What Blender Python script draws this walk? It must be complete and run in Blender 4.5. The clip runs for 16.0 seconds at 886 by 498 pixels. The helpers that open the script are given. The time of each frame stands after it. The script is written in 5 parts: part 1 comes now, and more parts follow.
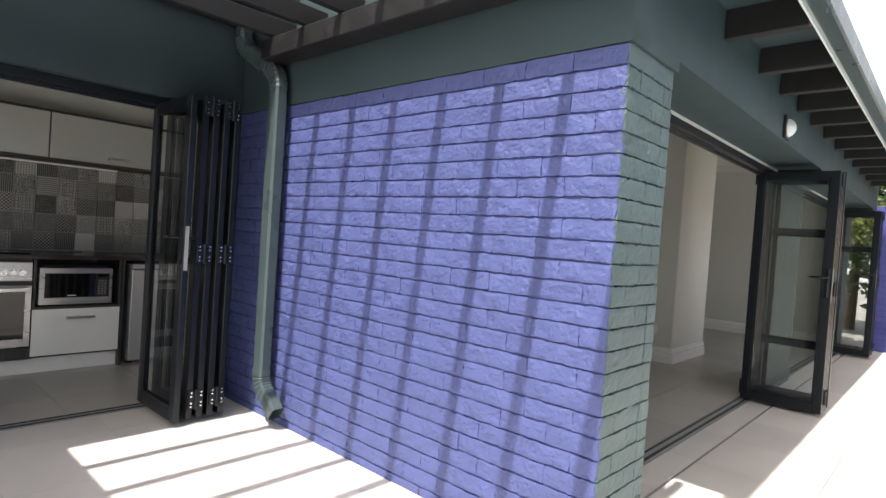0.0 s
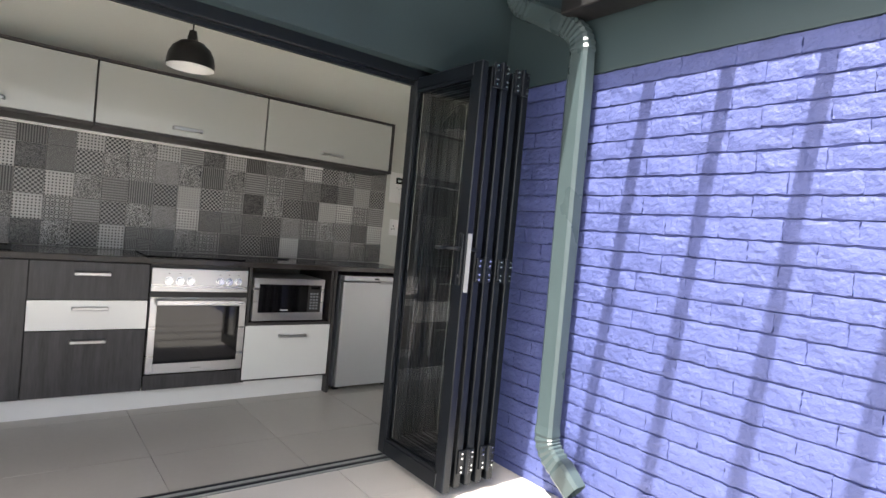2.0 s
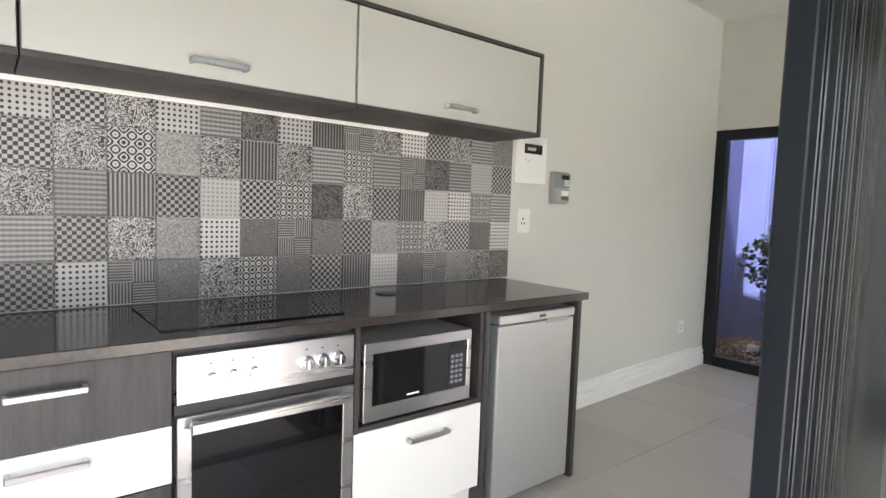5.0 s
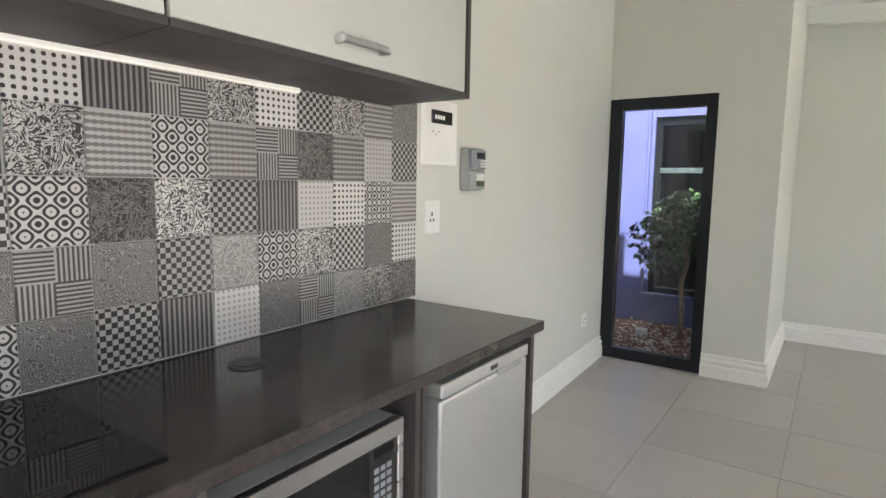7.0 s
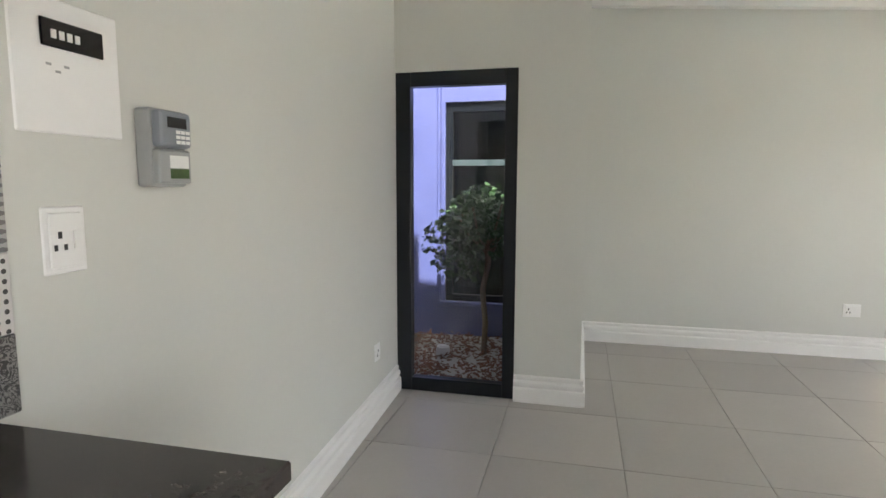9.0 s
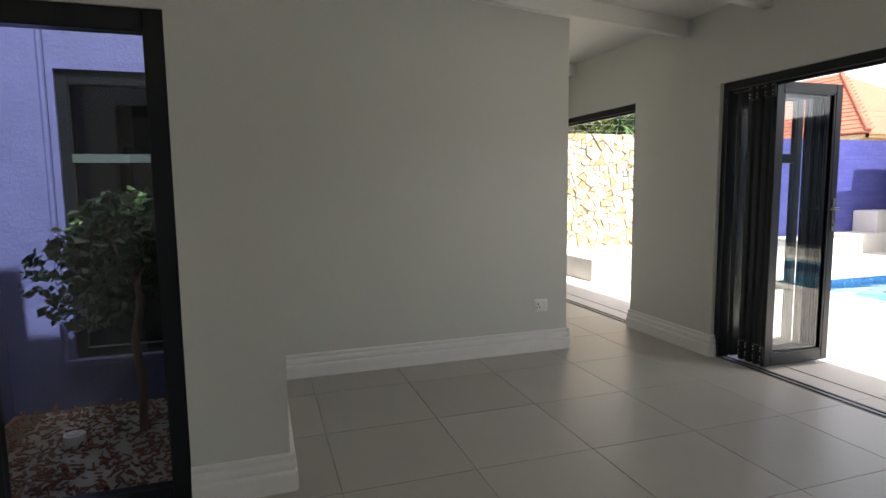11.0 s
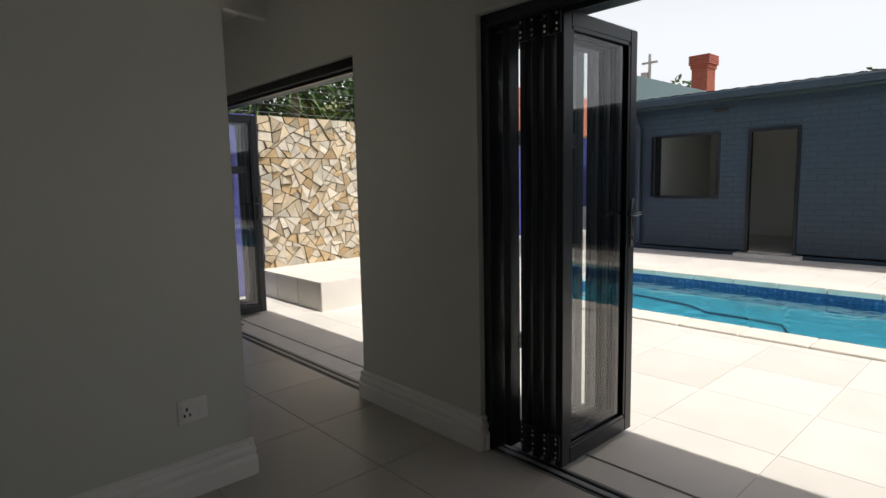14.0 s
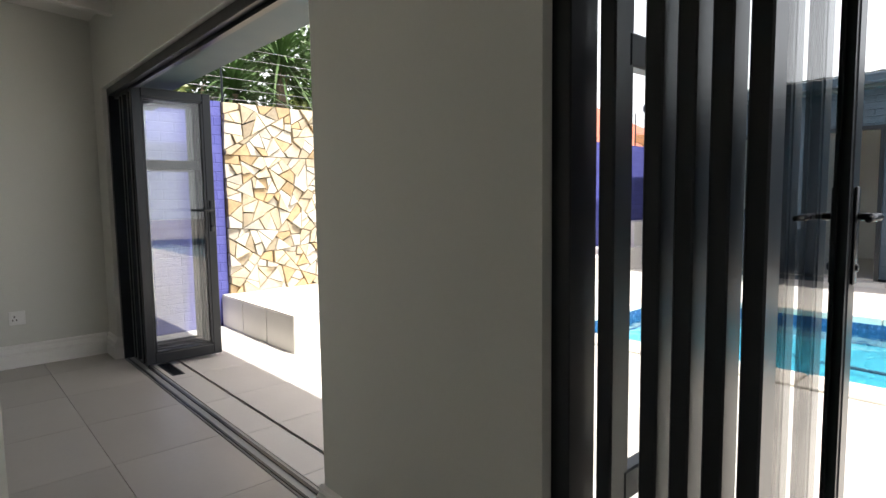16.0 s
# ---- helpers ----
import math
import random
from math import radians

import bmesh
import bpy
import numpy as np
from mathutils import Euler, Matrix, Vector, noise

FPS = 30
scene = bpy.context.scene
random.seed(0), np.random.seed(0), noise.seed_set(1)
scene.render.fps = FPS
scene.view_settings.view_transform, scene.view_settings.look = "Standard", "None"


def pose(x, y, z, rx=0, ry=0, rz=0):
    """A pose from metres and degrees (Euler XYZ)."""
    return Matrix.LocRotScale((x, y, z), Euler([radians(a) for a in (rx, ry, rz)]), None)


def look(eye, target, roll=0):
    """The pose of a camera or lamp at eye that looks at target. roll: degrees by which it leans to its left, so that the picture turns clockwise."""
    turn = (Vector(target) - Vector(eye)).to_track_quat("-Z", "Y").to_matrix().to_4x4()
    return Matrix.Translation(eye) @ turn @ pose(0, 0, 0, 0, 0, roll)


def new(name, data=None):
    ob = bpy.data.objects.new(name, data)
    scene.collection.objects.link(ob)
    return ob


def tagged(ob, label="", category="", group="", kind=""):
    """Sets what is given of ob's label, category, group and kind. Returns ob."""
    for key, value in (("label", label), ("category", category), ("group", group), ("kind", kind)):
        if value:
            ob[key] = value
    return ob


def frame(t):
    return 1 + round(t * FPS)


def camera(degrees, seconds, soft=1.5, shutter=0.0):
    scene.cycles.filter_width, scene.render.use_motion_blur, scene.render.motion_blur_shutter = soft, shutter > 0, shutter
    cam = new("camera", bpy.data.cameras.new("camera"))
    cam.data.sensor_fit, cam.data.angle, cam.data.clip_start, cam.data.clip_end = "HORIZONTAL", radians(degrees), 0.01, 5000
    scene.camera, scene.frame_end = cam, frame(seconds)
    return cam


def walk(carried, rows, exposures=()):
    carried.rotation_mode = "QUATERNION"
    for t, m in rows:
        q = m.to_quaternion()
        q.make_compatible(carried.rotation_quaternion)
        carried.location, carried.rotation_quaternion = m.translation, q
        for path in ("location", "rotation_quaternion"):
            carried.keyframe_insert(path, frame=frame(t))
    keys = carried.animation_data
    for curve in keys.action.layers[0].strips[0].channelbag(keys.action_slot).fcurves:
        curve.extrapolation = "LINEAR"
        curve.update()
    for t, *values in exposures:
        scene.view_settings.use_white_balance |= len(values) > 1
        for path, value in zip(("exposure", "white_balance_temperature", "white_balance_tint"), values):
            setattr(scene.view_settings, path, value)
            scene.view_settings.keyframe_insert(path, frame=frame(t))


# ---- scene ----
cam = camera(76.2, 16.0)
PATH = [
    (0, (0.016, 0.040, 1.233), (-1.331, 1.518, 1.189), 4.0),
    (0.5, (-0.252, 0.012, 1.216), (-1.679, 1.411, 1.176), 4.5),
    (1, (-0.608, -0.005, 1.199), (-2.097, 1.33, 1.164), 4.9),
    (1.5, (-1.005, -0.068, 1.182), (-2.548, 1.204, 1.139), 5.0),
    (2, (-1.403, -0.133, 1.167), (-2.989, 1.084, 1.123), 5.3),
    (2.5, (-1.778, -0.117, 1.201), (-3.411, 1.036, 1.136), 5.3),
    (3, (-2.122, -0.103, 1.221), (-3.789, 1.0, 1.135), 5.4),
    (3.5, (-2.471, -0.093, 1.209), (-4.134, 1.015, 1.113), 5.2),
    (3.7, (-2.611, -0.071, 1.219), (-4.268, 1.044, 1.115), 5.1),
    (5.8, (-3.752, 0.251, 1.314), (-5.164, 1.653, 1.113), 1.0),
    (6, (-3.846, 0.283, 1.332), (-5.218, 1.723, 1.121), 1.2),
    (6.5, (-4.019, 0.395, 1.344), (-5.27, 1.94, 1.119), 1.1),
    (7, (-4.178, 0.612, 1.342), (-5.311, 2.245, 1.11), 0.9),
    (7.5, (-4.327, 0.841, 1.326), (-5.341, 2.548, 1.085), 0.6),
    (8, (-4.452, 1.072, 1.319), (-5.298, 2.868, 1.076), 0.6),
    (8.5, (-4.5, 1.336, 1.324), (-5.16, 3.209, 1.084), 0.3),
    (8.7, (-4.507, 1.432, 1.323), (-5.096, 3.328, 1.085), 0.2),
    (10.8, (-4.62, 2.371, 1.293), (-4.126, 4.297, 1.077), -0.5),
    (11, (-4.582, 2.476, 1.304), (-3.968, 4.366, 1.085), -0.7),
    (11.5, (-4.487, 2.688, 1.317), (-3.56, 4.446, 1.087), -1.0),
    (12, (-4.301, 2.937, 1.313), (-3.19, 4.585, 1.085), -1.3),
    (12.5, (-4.081, 3.183, 1.3), (-2.852, 4.744, 1.068), -1.4),
    (13, (-3.811, 3.442, 1.297), (-2.514, 4.946, 1.062), -1.4),
    (13.5, (-3.517, 3.718, 1.286), (-2.192, 5.197, 1.052), -1.4),
    (14, (-3.254, 4.024, 1.286), (-1.91, 5.486, 1.052), -1.2),
    (14.5, (-2.989, 4.306, 1.286), (-1.631, 5.756, 1.055), -1.0),
    (15, (-2.755, 4.563, 1.224), (-1.397, 6.015, 1.013), -1.0),
    (15.5, (-2.539, 4.834, 1.22), (-1.187, 6.293, 1.015), -0.8),
    (16, (-2.337, 5.069, 1.173), (-1.009, 6.554, 0.999), -0.8),
]
EXPOSURES = [(0.0, 0.5), (1.5, 1.15), (2.5, 1.85), (3.5, 2.3), (6.0, 2.85), (8.5, 2.7), (11.0, 1.3), (12.5, 0.35), (14.5, -0.3), (16.0, 0.9)]
walk(cam, [(t, look(eye, target, roll)) for t, eye, target, roll in PATH], EXPOSURES)

# ---- world and sun ----
SUN_WAY = Vector((-0.10, 0.5, -1.0)).normalized()
world = bpy.data.worlds.new("sky")
scene.world = world
world.use_nodes = True
wn = world.node_tree.nodes
sky = wn.new("ShaderNodeTexSky")
sky.sky_type = "NISHITA"
sky.sun_disc = False
sky.sun_elevation = math.asin(-SUN_WAY.z)
sky.sun_rotation = math.atan2(-SUN_WAY.x, -SUN_WAY.y)
sky.dust_density = 7.0
sky.air_density = 0.7
wn["Background"].inputs["Strength"].default_value = 0.11
haze = wn.new("ShaderNodeMix")
haze.data_type = "RGBA"
haze.inputs["B"].default_value = (13.0, 13.3, 13.7, 1)
# pale haze towards the horizon, clearer overhead
up_co = wn.new("ShaderNodeTexCoord")
up_z = wn.new("ShaderNodeSeparateXYZ")
up_f = wn.new("ShaderNodeMapRange")
up_f.interpolation_type = "SMOOTHSTEP"
up_f.inputs["From Min"].default_value = 0.2
up_f.inputs["From Max"].default_value = 0.65
up_f.inputs["To Min"].default_value = 0.75
up_f.inputs["To Max"].default_value = 0.0
world.node_tree.links.new(up_co.outputs["Generated"], up_z.inputs[0])
world.node_tree.links.new(up_z.outputs["Z"], up_f.inputs["Value"])
world.node_tree.links.new(up_f.outputs[0], haze.inputs["Factor"])
world.node_tree.links.new(sky.outputs[0], haze.inputs["A"])
world.node_tree.links.new(haze.outputs["Result"], wn["Background"].inputs["Color"])
sun_data = bpy.data.lights.new("sun", "SUN")
sun_data.energy = 5.0
sun_data.angle = radians(0.6)
sun_data.color = (1.0, 0.95, 0.88)
sun = new("sun", sun_data)
sun.matrix_world = look((0, 0, 20), Vector((0, 0, 20)) + SUN_WAY)

# ---- materials ----
MATS = {}


def node_mat(name):
    m = bpy.data.materials.new(name)
    m.use_nodes = True
    nt = m.node_tree
    return m, nt, nt.nodes, nt.links, nt.nodes["Principled BSDF"]


def surf(name, col, rough=0.6, metal=0.0, vary=0.12, scale=6.0, bump=0.1, fine=120.0, stretch=(1, 1, 1), piece=0.0, coat=0.0, rvary=0.12, relief=0.004):
    """A painted, stone, wood or metal surface: two scales of colour variation, fine relief."""
    m, nt, N, L, b = node_mat(name)
    tc = N.new("ShaderNodeTexCoord")
    mp = N.new("ShaderNodeMapping")
    mp.inputs["Scale"].default_value = stretch
    geo = N.new("ShaderNodeNewGeometry")
    L.new(geo.outputs["Position"], mp.inputs["Vector"])
    n1 = N.new("ShaderNodeTexNoise")
    n1.inputs["Scale"].default_value = scale
    n1.inputs["Detail"].default_value = 5
    n2 = N.new("ShaderNodeTexNoise")
    n2.inputs["Scale"].default_value = fine
    n2.inputs["Detail"].default_value = 3
    for n in (n1, n2):
        L.new(mp.outputs[0], n.inputs["Vector"])
    add = N.new("ShaderNodeMath")
    add.operation = "MULTIPLY_ADD"
    L.new(n2.outputs["Fac"], add.inputs[0])
    add.inputs[1].default_value = 0.4
    L.new(n1.outputs["Fac"], add.inputs[2])
    val = N.new("ShaderNodeMapRange")
    val.inputs["From Min"].default_value = 0.4
    val.inputs["From Max"].default_value = 1.0
    val.inputs["To Min"].default_value = 1 - vary
    val.inputs["To Max"].default_value = 1 + vary
    L.new(add.outputs[0], val.inputs["Value"])
    out = val.outputs[0]
    if piece:
        oi = N.new("ShaderNodeObjectInfo")
        pr = N.new("ShaderNodeMapRange")
        pr.inputs["To Min"].default_value = 1 - piece
        pr.inputs["To Max"].default_value = 1 + piece
        L.new(oi.outputs["Random"], pr.inputs["Value"])
        mu = N.new("ShaderNodeMath")
        mu.operation = "MULTIPLY"
        L.new(out, mu.inputs[0])
        L.new(pr.outputs[0], mu.inputs[1])
        out = mu.outputs[0]
    mix = N.new("ShaderNodeVectorMath")
    mix.operation = "SCALE"
    mix.inputs[0].default_value = col
    L.new(out, mix.inputs["Scale"])
    L.new(mix.outputs[0], b.inputs["Base Color"])
    rr = N.new("ShaderNodeMapRange")
    rr.inputs["To Min"].default_value = max(0.02, rough - rvary)
    rr.inputs["To Max"].default_value = min(1, rough + rvary)
    L.new(n1.outputs["Fac"], rr.inputs["Value"])
    L.new(rr.outputs[0], b.inputs["Roughness"])
    b.inputs["Metallic"].default_value = metal
    b.inputs["Coat Weight"].default_value = coat
    if bump:
        bp = N.new("ShaderNodeBump")
        bp.inputs["Strength"].default_value = bump
        bp.inputs["Distance"].default_value = relief
        L.new(add.outputs[0], bp.inputs["Height"])
        L.new(bp.outputs[0], b.inputs["Normal"])
    MATS[name] = m
    return m


def glass_mat(name, tint=(0.975, 0.99, 0.985)):
    """Thin pane: clear with a mirror-like sheen that grows with the angle."""
    m, nt, N, L, b = node_mat(name)
    N.remove(b)
    tr = N.new("ShaderNodeBsdfTransparent")
    tr.inputs["Color"].default_value = (*tint, 1)
    gl = N.new("ShaderNodeBsdfGlossy")
    gl.inputs["Roughness"].default_value = 0.01
    lw = N.new("ShaderNodeLayerWeight")
    lw.inputs["Blend"].default_value = 0.5
    pw = N.new("ShaderNodeMath")
    pw.operation = "POWER"
    pw.inputs[1].default_value = 4.5
    L.new(lw.outputs["Facing"], pw.inputs[0])
    fr = N.new("ShaderNodeMapRange")
    fr.inputs["To Min"].default_value = 0.075
    fr.inputs["To Max"].default_value = 0.7
    L.new(pw.outputs[0], fr.inputs["Value"])
    mx = N.new("ShaderNodeMixShader")
    L.new(fr.outputs[0], mx.inputs["Fac"])
    L.new(tr.outputs[0], mx.inputs[1])
    L.new(gl.outputs[0], mx.inputs[2])
    L.new(mx.outputs[0], N["Material Output"].inputs["Surface"])
    MATS[name] = m
    return m


def glow_mat(name, col, strength):
    m, nt, N, L, b = node_mat(name)
    b.inputs["Base Color"].default_value = (*col, 1)
    b.inputs["Emission Color"].default_value = (*col, 1)
    b.inputs["Emission Strength"].default_value = strength
    MATS[name] = m
    return m


surf("wall_paint", (0.63, 0.632, 0.585), 0.75, vary=0.025, scale=1.5, bump=0.06, fine=60)
surf("white_paint", (0.82, 0.81, 0.78), 0.5, vary=0.03, bump=0.04)
surf("ceiling_paint", (0.68, 0.675, 0.64), 0.8, vary=0.03, bump=0.04)
surf("floor_tile", (0.44, 0.415, 0.375), 0.35, vary=0.06, scale=2.2, bump=0.015, fine=40, piece=0.06, rvary=0.02)
surf("grout", (0.34, 0.32, 0.285), 0.9, vary=0.1)
surf("patio_tile", (0.64, 0.615, 0.57), 0.6, vary=0.08, scale=2.0, bump=0.08, piece=0.05)
surf("patio_grout", (0.3, 0.28, 0.26), 0.9)
surf("blue_brick", (0.086, 0.106, 0.275), 0.55, vary=0.12, scale=11, bump=1.0, fine=55, piece=0.04, relief=0.014)
surf("blue_joint", (0.083, 0.1, 0.265), 0.6, vary=0.1, bump=0.8, fine=50, relief=0.008)
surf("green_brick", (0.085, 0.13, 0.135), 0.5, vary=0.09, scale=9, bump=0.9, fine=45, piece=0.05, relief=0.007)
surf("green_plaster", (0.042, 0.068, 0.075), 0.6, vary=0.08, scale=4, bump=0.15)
surf("green_dark", (0.034, 0.054, 0.06), 0.55, vary=0.1, scale=4, bump=0.2)
surf("black_timber", (0.012, 0.012, 0.013), 0.55, vary=0.4, scale=3, bump=0.5, fine=30, stretch=(6, 1, 6))
surf("black_metal", (0.007, 0.0095, 0.0135), 0.3, vary=0.06, scale=2, bump=0.0, rvary=0.02)
surf("steel_green", (0.06, 0.085, 0.09), 0.3, vary=0.1, scale=5, bump=0.05)
surf("chrome", (0.75, 0.76, 0.77), 0.18, metal=1.0, vary=0.04, bump=0.0)
surf("steel", (0.55, 0.55, 0.55), 0.3, metal=1.0, vary=0.05, scale=4, bump=0.03, fine=160, stretch=(1, 0.06, 6))
surf("fridge_steel", (0.52, 0.53, 0.53), 0.38, metal=0.75, vary=0.03, scale=4, bump=0.02, fine=160)
surf("fridge_side", (0.22, 0.24, 0.26), 0.45, vary=0.04, bump=0.05)
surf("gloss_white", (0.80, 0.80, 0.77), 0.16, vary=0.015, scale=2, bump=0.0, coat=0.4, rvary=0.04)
# white gloss darkened in its colour, so wall cabinet doors look dimmer than drawers
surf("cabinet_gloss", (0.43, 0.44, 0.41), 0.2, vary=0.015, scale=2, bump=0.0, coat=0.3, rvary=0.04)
surf("dark_wood", (0.048, 0.046, 0.047), 0.5, vary=0.55, scale=5, bump=0.35, fine=26, stretch=(5, 5, 0.55))
surf("dark_board", (0.04, 0.036, 0.035), 0.5, vary=0.2, scale=8, bump=0.1)
surf("counter_stone", (0.040, 0.035, 0.033), 0.14, vary=0.25, scale=60, bump=0.0, fine=400, rvary=0.04)
surf("black_glass", (0.006, 0.006, 0.007), 0.05, vary=0.05, bump=0.0, rvary=0.02)
surf("black_plastic", (0.012, 0.012, 0.012), 0.4, vary=0.1)
surf("white_plastic", (0.8, 0.8, 0.78), 0.35, vary=0.02, bump=0.0)
surf("grey_plastic", (0.33, 0.34, 0.33), 0.45, vary=0.05)
surf("tile_grout", (0.42, 0.41, 0.39), 0.8)
surf("stone_a", (0.45, 0.375, 0.265), 0.85, vary=0.25, scale=14, bump=0.8, fine=70, piece=0.28)
surf("stone_b", (0.52, 0.475, 0.395), 0.85, vary=0.2, scale=12, bump=0.8, fine=70, piece=0.22)
surf("stone_c", (0.42, 0.305, 0.17), 0.85, vary=0.3, scale=12, bump=0.8, fine=70, piece=0.2)
surf("stone_gap", (0.06, 0.05, 0.037), 0.95, bump=0.5)
surf("coping", (0.66, 0.62, 0.55), 0.7, vary=0.1, bump=0.4, piece=0.06)
surf("pool_paint", (0.42, 0.83, 0.92), 0.6, vary=0.08, scale=1.2, bump=0.05)
surf("pool_tile", (0.03, 0.09, 0.22), 0.25, vary=0.5, scale=30, bump=0.1)
surf("metal_roof", (0.42, 0.50, 0.55), 0.4, vary=0.08, scale=3, bump=0.05)
surf("clay_tile", (0.40, 0.125, 0.075), 0.75, vary=0.25, scale=6, bump=0.4, piece=0.12)
surf("chimney_brick", (0.30, 0.085, 0.055), 0.8, vary=0.25, scale=10, bump=0.5, piece=0.12)
surf("mortar", (0.4, 0.33, 0.28), 0.9)
surf("cream_wall", (0.6, 0.45, 0.22), 0.8, vary=0.1)
surf("mulch", (0.14, 0.055, 0.025), 0.9, vary=0.5, scale=40, bump=0.8, piece=0.4)
surf("leaf_dark", (0.030, 0.075, 0.022), 0.4, vary=0.4, scale=12, bump=0.1)
surf("leaf_mid", (0.06, 0.115, 0.03), 0.5, vary=0.4, scale=5, bump=0.1)
surf("leaf_yellow", (0.16, 0.19, 0.05), 0.5, vary=0.4, scale=5, bump=0.1)
surf("bark", (0.17, 0.125, 0.085), 0.9, vary=0.3, scale=20, bump=0.8, stretch=(1, 1, 0.3))
surf("soil", (0.12, 0.1, 0.07), 0.95, vary=0.3)
surf("wire", (0.25, 0.25, 0.25), 0.4, metal=0.8)
surf("red_sign", (0.55, 0.16, 0.03), 0.5)
surf("hose", (0.02, 0.06, 0.11), 0.5)
MATS["black_metal"].node_tree.nodes["Principled BSDF"].inputs["Specular IOR Level"].default_value = 0.36
glass_mat("glass")
# grey put into this pane's colour to dim the over-bright light well
glass_mat("dimming_glass", (0.72, 0.74, 0.74))
glass_mat("dark_pane", (0.5, 0.56, 0.56))
glow_mat("led", (1.0, 0.97, 0.92), 0.02)


def water_mat():
    m, nt, N, L, b = node_mat("water")
    N.remove(b)
    tr = N.new("ShaderNodeBsdfTransparent")
    tr.inputs["Color"].default_value = (0.80, 0.96, 0.99, 1)
    gl = N.new("ShaderNodeBsdfGlossy")
    gl.inputs["Roughness"].default_value = 0.03
    lw = N.new("ShaderNodeLayerWeight")
    lw.inputs["Blend"].default_value = 0.5
    pw = N.new("ShaderNodeMath")
    pw.operation = "POWER"
    pw.inputs[1].default_value = 4.0
    L.new(lw.outputs["Facing"], pw.inputs[0])
    fr = N.new("ShaderNodeMapRange")
    fr.inputs["To Min"].default_value = 0.02
    fr.inputs["To Max"].default_value = 0.9
    L.new(pw.outputs[0], fr.inputs["Value"])
    nz = N.new("ShaderNodeTexNoise")
    nz.inputs["Scale"].default_value = 5
    geo = N.new("ShaderNodeNewGeometry")
    L.new(geo.outputs["Position"], nz.inputs["Vector"])
    bp = N.new("ShaderNodeBump")
    bp.inputs["Strength"].default_value = 0.25
    bp.inputs["Distance"].default_value = 0.05
    L.new(nz.outputs["Fac"], bp.inputs["Height"])
    L.new(bp.outputs[0], gl.inputs["Normal"])
    L.new(bp.outputs[0], lw.inputs["Normal"])
    mx = N.new("ShaderNodeMixShader")
    L.new(fr.outputs[0], mx.inputs["Fac"])
    L.new(tr.outputs[0], mx.inputs[1])
    L.new(gl.outputs[0], mx.inputs[2])
    L.new(mx.outputs[0], N["Material Output"].inputs["Surface"])
    MATS["water"] = m


water_mat()


def pattern_mat(name, kind, light, dark, n):
    """A printed wall tile: a small repeated motif in two greys, in the tile's own plane."""
    m, nt, N, L, b = node_mat(name)
    tc = N.new("ShaderNodeTexCoord")
    sp = N.new("ShaderNodeSeparateXYZ")
    L.new(tc.outputs["Object"], sp.inputs[0])
    oi = N.new("ShaderNodeObjectInfo")

    def mth(op, a, c=None, d=None):
        k = N.new("ShaderNodeMath")
        k.operation = op
        for i, v in enumerate((a, c, d)):
            if v is None:
                continue
            if isinstance(v, (int, float)):
                k.inputs[i].default_value = v
            else:
                L.new(v, k.inputs[i])
        return k.outputs[0]

    w = 2 * math.pi * n / 0.147
    sy, sz = mth("SINE", mth("MULTIPLY", sp.outputs["Y"], w)), mth("SINE", mth("MULTIPLY", sp.outputs["Z"], w))
    if kind == "check":
        f = mth("GREATER_THAN", mth("MULTIPLY", sy, sz), 0.0)
    elif kind == "lines":
        f = mth("GREATER_THAN", sy, 0.1)
    elif kind == "rows":
        f = mth("GREATER_THAN", mth("MULTIPLY_ADD", sy, 0.35, sz), 0.0)
    elif kind == "circles":
        f = mth("GREATER_THAN", mth("SINE", mth("MULTIPLY", mth("ADD", mth("MULTIPLY", sy, sy), mth("MULTIPLY", sz, sz)), 8.5)), 0.15)
    elif kind == "maze":
        ly, lz = (mth("SINE", mth("MULTIPLY", sp.outputs[a], w * 15.0)) for a in "YZ")
        q = mth("GREATER_THAN", mth("MULTIPLY", sy, sz), 0.0)
        f = mth("GREATER_THAN", mth("ADD", mth("MULTIPLY", q, ly), mth("MULTIPLY", mth("SUBTRACT", 1.0, q), lz)), 0.0)
    elif kind == "scatter":
        f = mth("LESS_THAN", mth("MULTIPLY", mth("ADD", sy, 1.0), mth("ADD", sz, 1.0)), 1.9)
    else:
        nz = N.new("ShaderNodeTexNoise") if kind == "swirl" else N.new("ShaderNodeTexVoronoi")
        nz.inputs["Scale"].default_value = n * (26 if kind == "swirl" else 16)
        L.new(tc.outputs["Object"], nz.inputs["Vector"])
        if kind == "swirl":
            nz.inputs["Distortion"].default_value = 2.5
            f = mth("GREATER_THAN", mth("SINE", mth("MULTIPLY", nz.outputs["Fac"], 34.0)), 0.0)
        else:
            f = mth("GREATER_THAN", mth("SINE", mth("MULTIPLY", nz.outputs["Distance"], 26.0)), 0.1)
    mx = N.new("ShaderNodeMix")
    mx.data_type = "RGBA"
    light, dark = light * 0.68, dark * 0.6
    mx.inputs["A"].default_value = (dark, dark * 0.96, dark * 0.93, 1)
    mx.inputs["B"].default_value = (light, light * 0.98, light * 0.94, 1)
    L.new(f, mx.inputs["Factor"])
    pr = mth("MULTIPLY_ADD", oi.outputs["Random"], 0.45, 0.78)
    sc = N.new("ShaderNodeVectorMath")
    sc.operation = "SCALE"
    L.new(mx.outputs["Result"], sc.inputs[0])
    L.new(pr, sc.inputs["Scale"])
    L.new(sc.outputs[0], b.inputs["Base Color"])
    b.inputs["Roughness"].default_value = 0.35
    MATS[name] = m
    return m


